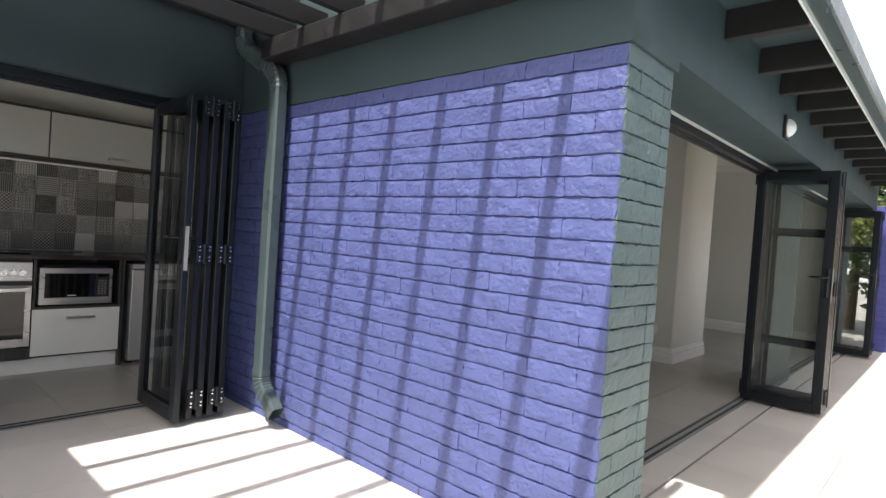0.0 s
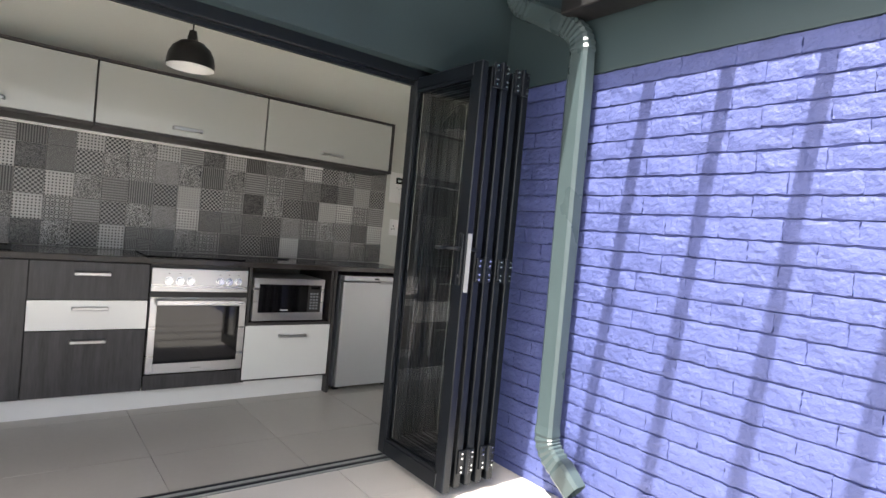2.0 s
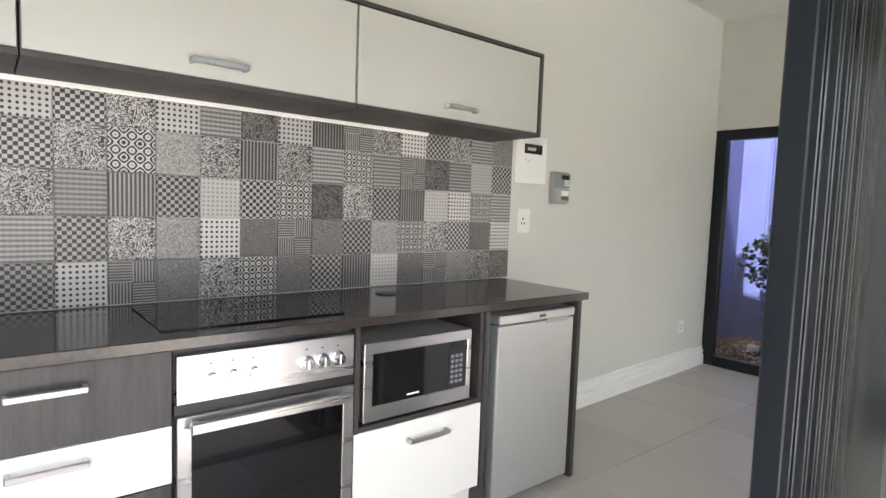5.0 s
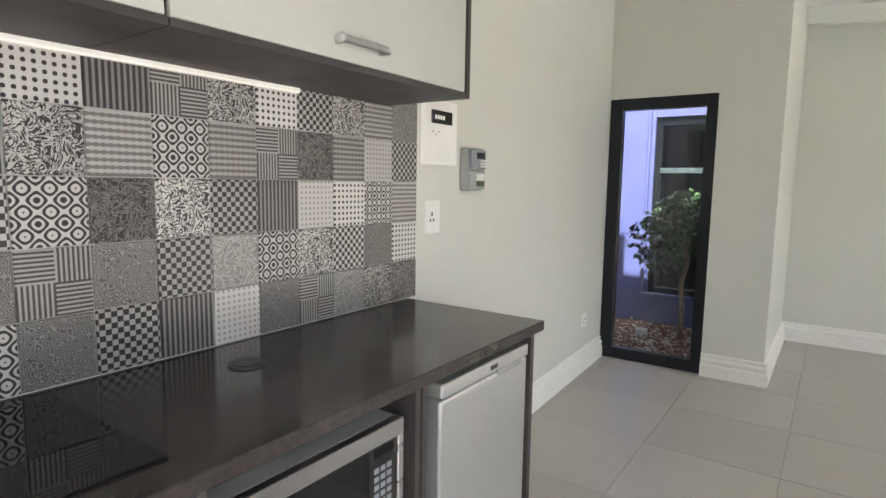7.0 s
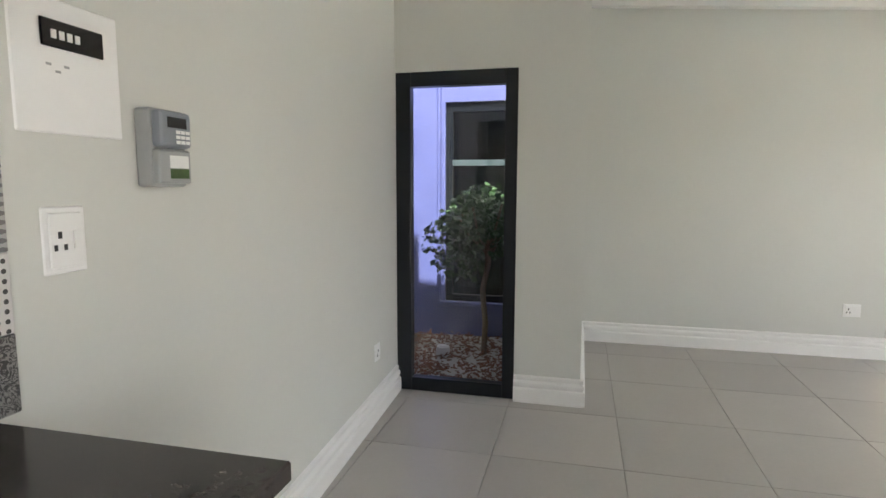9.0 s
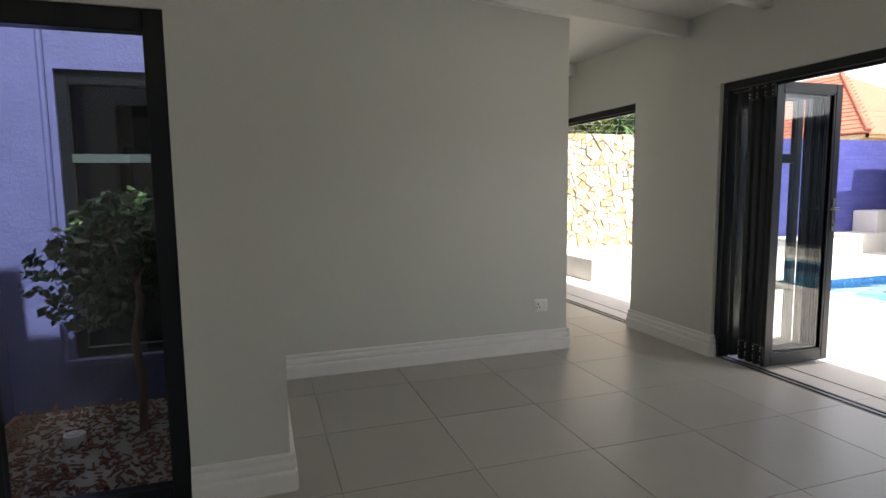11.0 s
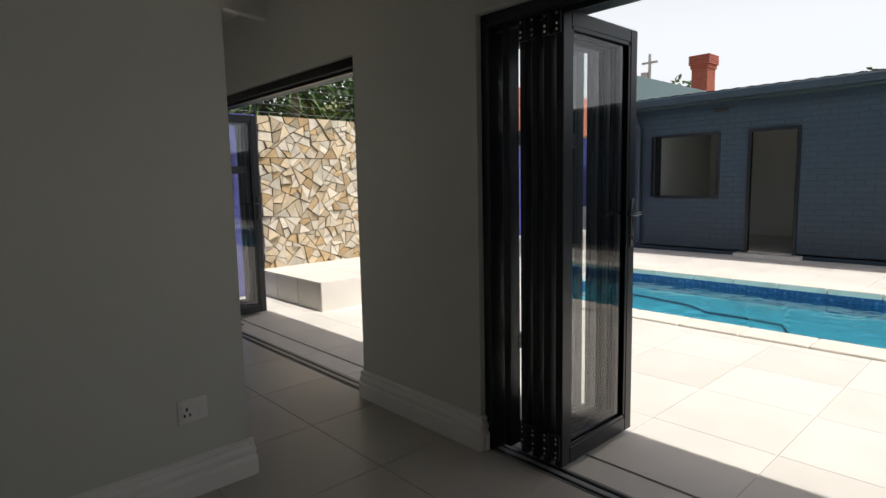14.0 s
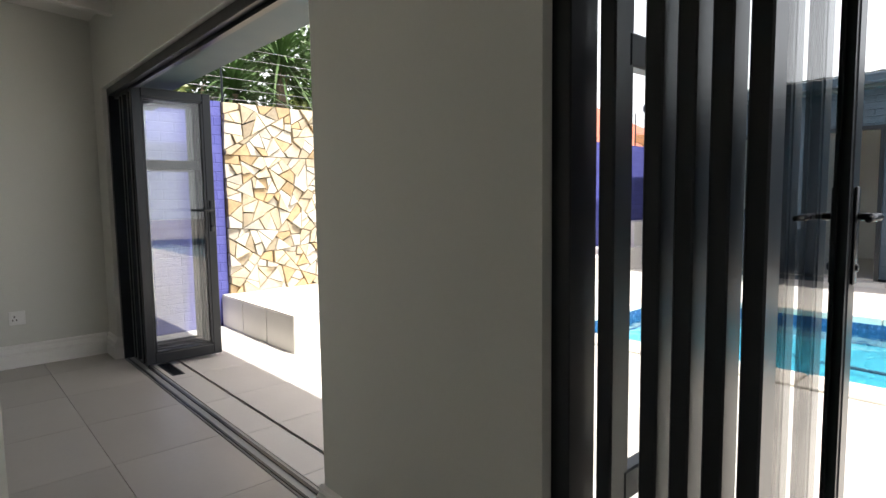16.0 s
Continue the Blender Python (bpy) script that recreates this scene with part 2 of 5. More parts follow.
# prints by letter: floral, dotted, rows, stripes, checks, mazes, circles
TILE_MATS = {a[0]: pattern_mat("tile_print", *a[1:]) for a in (
    ("F", "swirl", 0.6, 0.035, 1.1), ("f", "swirl", 0.42, 0.25, 1.0), ("D", "swirl", 0.26, 0.03, 1.4),
    ("d", "scatter", 0.68, 0.035, 8), ("l", "scatter", 0.66, 0.4, 9), ("g", "rows", 0.46, 0.2, 9),
    ("s", "lines", 0.34, 0.05, 11), ("k", "check", 0.5, 0.025, 5.5), ("m", "maze", 0.42, 0.07, 1.0),
    ("o", "circles", 0.55, 0.02, 1.5), ("e", "flower", 0.27, 0.1, 4.0))}


# ---- mesh helpers ----
def bm_box(bm, x0, x1, y0, y1, z0, z1, bevel=0.0, seg=1):
    r = bmesh.ops.create_cube(bm, size=1.0)
    vs = r["verts"]
    bmesh.ops.scale(bm, vec=(abs(x1 - x0), abs(y1 - y0), abs(z1 - z0)), verts=vs)
    bmesh.ops.translate(bm, vec=((x0 + x1) / 2, (y0 + y1) / 2, (z0 + z1) / 2), verts=vs)
    if bevel:
        es = list({e for v in vs for e in v.link_edges})
        bmesh.ops.bevel(bm, geom=es, offset=bevel, segments=seg, affect="EDGES", profile=0.5)


def bm_cyl(bm, p, q, r0, r1=None, seg=16, caps=True):
    p, q = Vector(p), Vector(q)
    d = q - p
    m = Matrix.Translation((p + q) / 2) @ d.to_track_quat("Z", "Y").to_matrix().to_4x4()
    bmesh.ops.create_cone(bm, cap_ends=caps, segments=seg, radius1=r0, radius2=r0 if r1 is None else r1, depth=d.length, matrix=m)


def mesh_of(bm, name, mat, smooth=False):
    me = bpy.data.meshes.new(name)
    bmesh.ops.recalc_face_normals(bm, faces=bm.faces)
    if smooth:
        for f in bm.faces:
            f.smooth = True
    bm.to_mesh(me)
    bm.free()
    me.materials.append(MATS[mat] if isinstance(mat, str) else mat)
    return me


def ob_of(bm, name, mat, parent=None, smooth=False):
    ob = new(name, mesh_of(bm, name, mat, smooth))
    if parent:
        ob.parent = parent
    return ob


def boxes(name, mat, parts, parent=None, bevel=0.0):
    """One mesh of several boxes (x0, x1, y0, y1, z0, z1)."""
    bm = bmesh.new()
    for p in parts:
        bm_box(bm, *p, bevel=bevel)
    return ob_of(bm, name, mat, parent)


def sheet(name, mat, x0, x1, y, z0, z1, parent):
    """A thin pane of glass in the x-z plane."""
    bm = bmesh.new()
    bm.faces.new([bm.verts.new(p) for p in ((x0, y, z0), (x1, y, z0), (x1, y, z1), (x0, y, z1))])
    return ob_of(bm, name, mat, parent)


def tube(name, pts, r, mat, parent=None, res=4):
    cu = bpy.data.curves.new(name, "CURVE")
    cu.dimensions = "3D"
    cu.bevel_depth = r
    cu.bevel_resolution = res
    sp = cu.splines.new("POLY")
    sp.points.add(len(pts) - 1)
    for p, c in zip(sp.points, pts):
        p.co = (*c, 1)
    cu.materials.append(MATS[mat])
    ob = new(name, cu)
    if parent:
        ob.parent = parent
    return ob


def empty(name, x, y, z, label, category, group="", rz=0):
    ob = new(name)
    ob.matrix_world = pose(x, y, z, 0, 0, rz)
    return tagged(ob, label, category, group)


def structure(ob, label="", category=""):
    return tagged(ob, label, category, kind="structure")


# ---- plan ----
XI, XO = -1.37, -0.91        # living room facade, inner and outer face
XT = -5.53                   # kitchen tile wall
XW = -5.645                  # its end at the light-well window
YB = 1.98                    # blue brick wall, outer face
YW = 4.915                   # wall with the light-well window
YL = 6.41                    # partition in the living room
YN = 10.15                   # far wall of the second room
HEAD = 2.02
KO = 0.055                   # kitchen units along the wall
KX = -3.84                   # kitchen folding door line
YS = -1.7                    # kitchen's other end


def ceil_z(x):
    return 2.56 + (XI - x) * 0.074


# floors
structure(boxes("floor", "grout", [(XT - 0.3, -1.07, YB, YN + 0.2, -0.2, -0.006), (XT - 0.2, KX + 0.12, YS, YB, -0.2, -0.006)]), "grey porcelain tiled indoor floor with thin joints", "floor")
# walls
TOPZ = 3.4
w = structure(boxes("wall_kitchen", "wall_paint", [(XT - 0.2, XT, YS - 0.2, 2.36, 0, TOPZ)]), "cream painted plaster kitchen wall", "wall")
bm = bmesh.new()
foot = [bm.verts.new(p) for p in ((XT, 2.36, 0), (XW, YW, 0), (XW, YW + 0.12, 0), (XW - 0.2, YW + 0.12, 0), (XT - 0.2, 2.36, 0))]
up = bmesh.ops.extrude_face_region(bm, geom=[bm.faces.new(foot)])
bmesh.ops.translate(bm, vec=(0, 0, TOPZ), verts=[v for v in up["geom"] if isinstance(v, bmesh.types.BMVert)])
structure(ob_of(bm, "wall_meter", "wall_paint"), "cream painted plaster wall beside the kitchen tiles", "wall")
structure(boxes("wall_south", "wall_paint", [(XT, KX + 0.12, YS - 0.2, YS, 0, TOPZ)]), "cream painted plaster end wall of kitchen", "wall")
structure(boxes("wall_window", "wall_paint", [(XW, -4.895, YW, YW + 0.12, 1.985, 2.98), (-4.895, -4.50, YW, YW + 0.12, 0, TOPZ), (-4.75, -4.50, YW + 0.12, YL, 0, TOPZ)]), "cream painted pillar wall around a narrow window", "wall")
structure(boxes("wall_partition", "wall_paint", [(-4.75, -2.27, YL, YL + 1.05, 0, TOPZ)]), "cream painted partition wall of living room", "wall")
structure(boxes("wall_north", "wall_paint", [(XT - 1.2, -1.24, YN, YN + 0.2, 0, TOPZ)]), "cream painted far wall of second room", "wall")
structure(boxes("wall_west", "wall_paint", [(-4.75, -4.6, YL + 1.05, YN, 0, TOPZ)]), "cream painted side wall of second room", "wall")
# facade of the living room with two openings
P0, P1, P2, P3 = 2.43, 5.83, 6.80, 9.88
structure(boxes("wall_facade_inner", "wall_paint", [
    (XI, -1.24, YB + 0.02, P0, 0, TOPZ), (XI, -1.24, P1, P2, 0, TOPZ), (XI, -1.24, P3, YN, 0, TOPZ),
    (XI, -1.24, P0, P1, HEAD, TOPZ), (XI, -1.24, P2, P3, HEAD, TOPZ)]), "cream painted wall with two wide door openings", "wall")
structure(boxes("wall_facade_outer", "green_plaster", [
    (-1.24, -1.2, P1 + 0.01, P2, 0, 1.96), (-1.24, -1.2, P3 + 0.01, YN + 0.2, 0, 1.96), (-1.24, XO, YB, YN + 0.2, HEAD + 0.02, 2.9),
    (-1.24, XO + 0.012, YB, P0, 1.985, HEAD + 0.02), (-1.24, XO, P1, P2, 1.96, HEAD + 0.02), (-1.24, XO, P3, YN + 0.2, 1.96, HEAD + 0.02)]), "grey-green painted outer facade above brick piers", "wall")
structure(boxes("wall_blue_core", "blue_joint", [(KX - 0.06, XO - 0.02, YB + 0.012, YB + 0.1, -0.1, 1.985)]), "violet-blue painted brick wall beside the courtyard", "wall")
structure(boxes("wall_courtyard_inner", "wall_paint", [(KX - 0.06, XI, YB + 0.1, YB + 0.22, 0, TOPZ)]), "cream painted inner face of courtyard wall", "wall")
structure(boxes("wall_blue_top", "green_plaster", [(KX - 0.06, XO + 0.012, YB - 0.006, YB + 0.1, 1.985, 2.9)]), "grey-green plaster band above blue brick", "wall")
pier = structure(boxes("wall_pier", "green_brick", [(-1.24, XO - 0.012, YB + 0.1, P0, -0.1, 1.985)]), "grey-green painted brick pier at the corner", "wall")
bluewall = bpy.data.objects["wall_blue_core"]
# kitchen facade over the opening
structure(boxes("wall_kitchen_front", "green_dark", [(KX - 0.06, KX + 0.12, YS, YB - 0.01, 1.99, 2.75), (KX - 0.06, KX + 0.12, YS - 0.2, -1.5, 0, 1.99), (KX - 0.06, KX + 0.12, 1.90, YB - 0.01, 0, 1.99)]), "dark grey-green wall over the kitchen opening", "wall")
structure(boxes("wall_kitchen_front_inner", "wall_paint", [(KX - 0.1, KX - 0.063, YS, YB + 0.1, 2.0, TOPZ), (KX - 0.1, KX - 0.063, 1.9, YB + 0.22, 0, 2.0)]), "cream painted inner face above the kitchen opening", "wall")


def ceiling():
    bm = bmesh.new()
    x0, x1 = XT - 0.2, XO
    z0, z1 = ceil_z(x0), ceil_z(x1)
    for (xa, xb, ya, yb) in ((XT - 0.2, XO + 0.0, YB, YN + 0.2), (XT - 0.2, KX + 0.05, YS - 0.2, YB)):
        if ya == YB:
            xa2 = -4.75
            spans = ((xa, xb, YB, YW + 0.12), (xa2, xb, YW + 0.12, YN + 0.2))
        else:
            spans = ((xa, xb, ya, yb),)
        for a, b_, c, d in spans:
            vs = [bm.verts.new(p) for p in (
                (a, c, ceil_z(a)), (b_, c, ceil_z(b_)), (b_, d, ceil_z(b_)), (a, d, ceil_z(a)),
                (a, c, ceil_z(a) + 0.12), (b_, c, ceil_z(b_) + 0.12), (b_, d, ceil_z(b_) + 0.12), (a, d, ceil_z(a) + 0.12))]
            for f in ((0, 1, 2, 3), (4, 5, 6, 7), (0, 1, 5, 4), (1, 2, 6, 5), (2, 3, 7, 6), (3, 0, 4, 7)):
                bm.faces.new([vs[i] for i in f])
    return structure(ob_of(bm, "ceiling", "ceiling_paint"), "white painted sloping ceiling", "ceiling")


ceiling()


def ceiling_beam(y):
    bm = bmesh.new()
    xa, xb = -4.49, XI
    for y0, y1 in ((y - 0.035, y + 0.035),):
        vs = [bm.verts.new(p) for p in (
            (xa, y0, ceil_z(xa) - 0.13), (xb, y0, ceil_z(xb) - 0.13), (xb, y1, ceil_z(xb) - 0.13), (xa, y1, ceil_z(xa) - 0.13),
            (xa, y0, ceil_z(xa) - 0.001), (xb, y0, ceil_z(xb) - 0.001), (xb, y1, ceil_z(xb) - 0.001), (xa, y1, ceil_z(xa) - 0.001))]
        for f in ((0, 1, 2, 3), (4, 5, 6, 7), (0, 1, 5, 4), (1, 2, 6, 5), (2, 3, 7, 6), (3, 0, 4, 7)):
            bm.faces.new([vs[i] for i in f])
    structure(ob_of(bm, "ceiling_beam", "ceiling_paint"), "white painted exposed ceiling beam", "beam")


for y in (2.9, 3.75, 4.6, 5.45, 6.2, 7.85, 8.65, 9.45):
    ceiling_beam(y)


def baseboard(x0, y0, x1, y1, side):
    """Stepped white skirting along a wall; side: outward normal (nx, ny)."""
    prof = ((0.0, 0.0), (0.03, 0.0), (0.03, 0.078), (0.027, 0.086), (0.018, 0.092), (0.018, 0.1), (0.024, 0.105), (0.024, 0.122), (0.019, 0.13), (0.011, 0.136), (0.011, 0.143), (0.016, 0.147), (0.014, 0.158), (0.0, 0.165))
    bm = bmesh.new()
    ring = []
    for x, y in ((x0, y0), (x1, y1)):
        ring.append([bm.verts.new((x + side[0] * d, y + side[1] * d, h)) for d, h in prof])
    k = len(prof)
    for i in range(k):
        bm.faces.new((ring[0][i], ring[0][(i + 1) % k], ring[1][(i + 1) % k], ring[1][i]))
    bm.faces.new(ring[0])
    bm.faces.new(ring[1])
    structure(ob_of(bm, "baseboard", "white_paint"), "white moulded skirting board", "skirting")


baseboard(-4.495, YL, -2.25, YL, (0, -1))
baseboard(-2.27, YL - 0.02, -2.27, YL + 1.05, (1, 0))
baseboard(-4.895, YW, -4.48, YW, (0, -1))
baseboard(-4.50, YW - 0.02, -4.50, YL - 0.022, (1, 0))
baseboard(XI, P1 - 0.02, XI, P2 + 0.02, (-1, 0))
baseboard(XI, P3 - 0.02, XI, YN, (-1, 0))
baseboard(XI, P1, -1.33, P1, (0, -1))
baseboard(XI, P3, -1.33, P3, (0, -1))
baseboard(-4.6, YN, XI - 0.022, YN, (0, -1))
baseboard(XI, YB + 0.22, XI, P0 + 0.02, (-1, 0))
baseboard(XT - 0.0005, 2.38, XW, YW, (0.9987, 0.0505))
baseboard(KX, YB + 0.22, XI - 0.022, YB + 0.22, (0, 1))


# ---- folding doors ----
def door_leaf(name, x0, x1, y, width_axis, rails=(), handle="", z0=0.03, z1=1.97, group="", hinge_x=None):
    """Black aluminium glazed leaf standing square to its wall, from x0 to x1 at y."""
    t, s = 0.038, 0.06
    e = empty(name, (x0 + x1) / 2, y, z0, "black aluminium framed glass folding door leaf, folded open", "door", group)
    a, b_ = -(x1 - x0) / 2, (x1 - x0) / 2
    h = z1 - z0
    parts = [(a, a + s, -t / 2, t / 2, 0, h), (b_ - s, b_, -t / 2, t / 2, 0, h), (a + s, b_ - s, -t / 2, t / 2, 0, s * 1.25), (a + s, b_ - s, -t / 2, t / 2, h - s, h)]
    for r in rails:
        parts.append((a + s, b_ - s, -t / 2, t / 2, r - 0.035, r + 0.035))
    f = boxes("frame", "black_metal", parts, e, bevel=0.004)
    bead = []
    for sgn in (-1, 1):
        y0, y1 = (t / 2 - 0.012, t / 2 - 0.003) if sgn > 0 else (-t / 2 + 0.003, -t / 2 + 0.012)
        bead += [(a + s, a + s + 0.014, y0, y1, s * 1.25, h - s), (b_ - s - 0.014, b_ - s, y0, y1, s * 1.25, h - s),
                 (a + s, b_ - s, y0, y1, s * 1.25, s * 1.25 + 0.014), (a + s, b_ - s, y0, y1, h - s - 0.014, h - s)]
    boxes("glazing_bead", "black_metal", bead, e)
    g = sheet("pane", "glass", a + s - 0.005, b_ - s + 0.005, 0.0, s, h - s + 0.005, e)
    g.visible_shadow = False
    hx = b_ - s / 2 if hinge_x is None else hinge_x
    if handle:
        bm = bmesh.new()
        bm_box(bm, hx - 0.016, hx + 0.016, -t / 2 - 0.007, -t / 2, 0.93, 1.16, 0.003)
        bm_box(bm, hx - 0.016, hx + 0.016, t / 2, t / 2 + 0.007, 0.93, 1.16, 0.003)
        for sgn in (-1, 1):
            bm_cyl(bm, (hx, sgn * t / 2, 1.09), (hx, sgn * (t / 2 + 0.05), 1.09), 0.009, seg=12)
            bm_cyl(bm, (hx + 0.005, sgn * (t / 2 + 0.045), 1.09), (hx - 0.12, sgn * (t / 2 + 0.05), 1.088), 0.009, 0.007, seg=12)
            bm_cyl(bm, (hx, sgn * t / 2, 0.97), (hx, sgn * (t / 2 + 0.012), 0.97), 0.009, seg=12)
        tagged(ob_of(bm, "handle", handle, e, True), "lever handle on a slim plate")
        boxes("lock_plate", "grey_plastic", [(b_, b_ + 0.003, -0.011, 0.011, 0.9, 1.16)], e)
    return e


def door_hinges(e, x, y, zs=(0.12, 1.0, 1.88)):
    """Folding hinge blocks with bright screw heads on a leaf's edge."""
    sx = 1 if x > 0 else -1
    for z in zs:
        bm, bs = bmesh.new(), bmesh.new()
        bm_box(bm, x - sx * 0.002, x + sx * 0.012, y - 0.045, y + 0.045, z - 0.055, z + 0.055, 0.003)
        bm_cyl(bm, (x + sx * 0.014, y, z - 0.06), (x + sx * 0.014, y, z + 0.06), 0.011, seg=12)
        for dy in (-0.03, 0.03):
            for dz in (-0.042, -0.02, 0.02, 0.042):
                bm_cyl(bs, (x + sx * 0.011, y + dy, z + dz), (x + sx * 0.016, y + dy, z + dz), 0.0055, seg=8)
        ob_of(bm, "hinge", "black_metal", e)
        tagged(ob_of(bs, "screws", "chrome", e), "bright screw heads", kind="stuff")


def opening_frame(name, x, y0, y1, ztop, jambs=(1, 1)):
    parts = [(x - 0.05, x + 0.05, y0, y1, ztop - 0.055, ztop)]
    if jambs[0]:
        parts.append((x - 0.05, x + 0.05, y0, y0 + 0.05, 0, ztop - 0.055))
    if jambs[1]:
        parts.append((x - 0.05, x + 0.05, y1 - 0.05, y1, 0, ztop - 0.055))
    e = structure(boxes(name, "black_metal", parts, bevel=0.003), "black aluminium frame of a folding door", "door frame")
    boxes("floor_track", "black_metal", [(x - 0.036, x - 0.024, y0, y1, -0.004, 0.006), (x + 0.012, x + 0.028, y0, y1, -0.004, 0.006)], e)
    tagged(boxes("track_bed", "grey_plastic", [(x - 0.045, x + 0.045, y0, y1, -0.008, 0.001)], e), "grey aluminium sill between the rails")
    boxes("head_track", "black_metal", [(x - 0.012, x + 0.012, y0 + 0.05, y1 - 0.05, ztop - 0.075, ztop - 0.055)], e)
    return e


FX = -1.29
opening_frame("door_1", FX, P0, P1, HEAD)
opening_frame("door_2", FX, P2, P3, HEAD)
opening_frame("door_3", KX, -1.5, 1.90, 1.99)

LX0, LX1 = -1.30, -0.71
for i, y in enumerate((5.43, 5.493, 5.556, 5.62, 5.72)):
    lf = door_leaf("folding_door_leaf", LX0, LX1, y, "x", rails=(1.45, 0.5) if i == 4 else (), handle="black_metal" if i == 0 else "", group="folding leaves of the pool door")
    if i in (0, 2):
        door_hinges(lf, -(LX1 - LX0) / 2, 0.033, (0.09, 1.9))
    if i == 1:
        door_hinges(lf, (LX1 - LX0) / 2, 0.033)
for i, y in enumerate((9.40, 9.48, 9.62, 9.70)):
    lf = door_leaf("folding_door_leaf", LX0, LX1 - 0.06, y, "x", rails=(1.42,) if i else (), handle="black_metal" if i == 0 else "", group="folding leaves of the terrace door")
    if i in (1,):
        door_hinges(lf, (LX1 - 0.06 - LX0) / 2, 0.04)
KITCHEN_LEAF = -3.30
for i, y in enumerate((1.465, 1.55, 1.615, 1.68, 1.75)):
    lf = door_leaf("folding_door_leaf", KX - 0.02, KITCHEN_LEAF - 0.03 * (i > 0), y, "x", handle="black_metal" if i == 0 else "", z1=1.95, group="folding leaves of the kitchen door")
    if i in (1, 3):
        door_hinges(lf, (KITCHEN_LEAF - 0.03 - KX + 0.02) / 2, 0.033)

# ---- light well with tree ----
win = structure(boxes("window_1", "black_metal", [(XW + 0.001, XW + 0.095, YW + 0.01, YW + 0.08, 0, 1.985), (-4.97, -4.895, YW + 0.01, YW + 0.08, 0, 1.985), (XW + 0.095, -4.97, YW + 0.01, YW + 0.08, 0, 0.085), (XW + 0.095, -4.97, YW + 0.01, YW + 0.08, 1.90, 1.985)], bevel=0.004), "black framed fixed glass window to a light well", "window")
g = sheet("pane", "dimming_glass", XW + 0.09, -4.96, YW + 0.04, 0.08, 1.905, win)
g.visible_shadow = False
YE = 6.3                     # far wall of the light well
structure(boxes("wall_lightwell", "blue_joint", [(-6.2, -6.0, YW, YE, -0.1, 2.6), (-6.0, -5.845, YW - 0.12, YW + 0.1, -0.1, 2.6), (-6.2, -5.66, YE, YE + 0.2, -0.1, 2.6), (-5.66, -4.9, YE, YE + 0.2, 2.0, 2.6), (-5.66, -4.9, YE, YE + 0.2, -0.1, 0.3), (-4.9, -4.75, YE, YE + 0.2, -0.1, 2.6), (-4.77, -4.751, YW + 0.12, YE, 0, 2.6)]), "violet-blue painted light well walls", "wall")
structure(boxes("ground_lightwell", "soil", [(-6.0, -4.77, YW + 0.12, YE, -0.15, -0.01)]), "dark soil floor of the light well", "ground")
w2 = structure(boxes("window_2", "black_metal", [(-5.66, -5.6, YE + 0.02, YE + 0.1, 0.3, 2.0), (-4.96, -4.9, YE + 0.02, YE + 0.1, 0.3, 2.0), (-5.6, -4.96, YE + 0.02, YE + 0.1, 1.92, 2.0), (-5.6, -4.96, YE + 0.02, YE + 0.1, 0.3, 0.36)], bevel=0.003), "black framed window across the light well", "window")
boxes("transom", "steel_green", [(-5.6, -4.96, YE + 0.01, YE + 0.1, 1.47, 1.52)], w2)
boxes("pane", "dark_pane", [(-5.61, -4.95, YE + 0.055, YE + 0.062, 0.33, 1.95)], w2)
structure(boxes("sill_lightwell", "blue_joint", [(-5.72, -4.88, YE - 0.035, YE + 0.02, 0.262, 0.3)], bevel=0.004), "blue painted window sill", "sill")
structure(boxes("wall_behind_window", "wall_paint", [(-6.2, -4.75, 8.6, 8.7, -0.1, 2.6), (-6.2, -6.1, YE + 0.2, 8.6, -0.1, 2.6), (-4.85, -4.76, YE + 0.2, 8.6, -0.1, 2.6), (-6.2, -4.76, YE, 8.7, 2.61, 2.7)]), "plain room behind the far window", "wall")
structure(boxes("floor_behind_window", "floor_tile", [(-6.1, -4.85, YE + 0.2, 8.6, -0.1, 0.0)]), "tiled floor behind the far window", "floor")
tube("drain_pipe", [(-5.71, YE - 0.022, 0.3), (-5.71, YE - 0.022, 2.6)], 0.018, "blue_joint")
tagged(bpy.data.objects["drain_pipe"], "blue painted drain pipe on light well wall", "pipe")


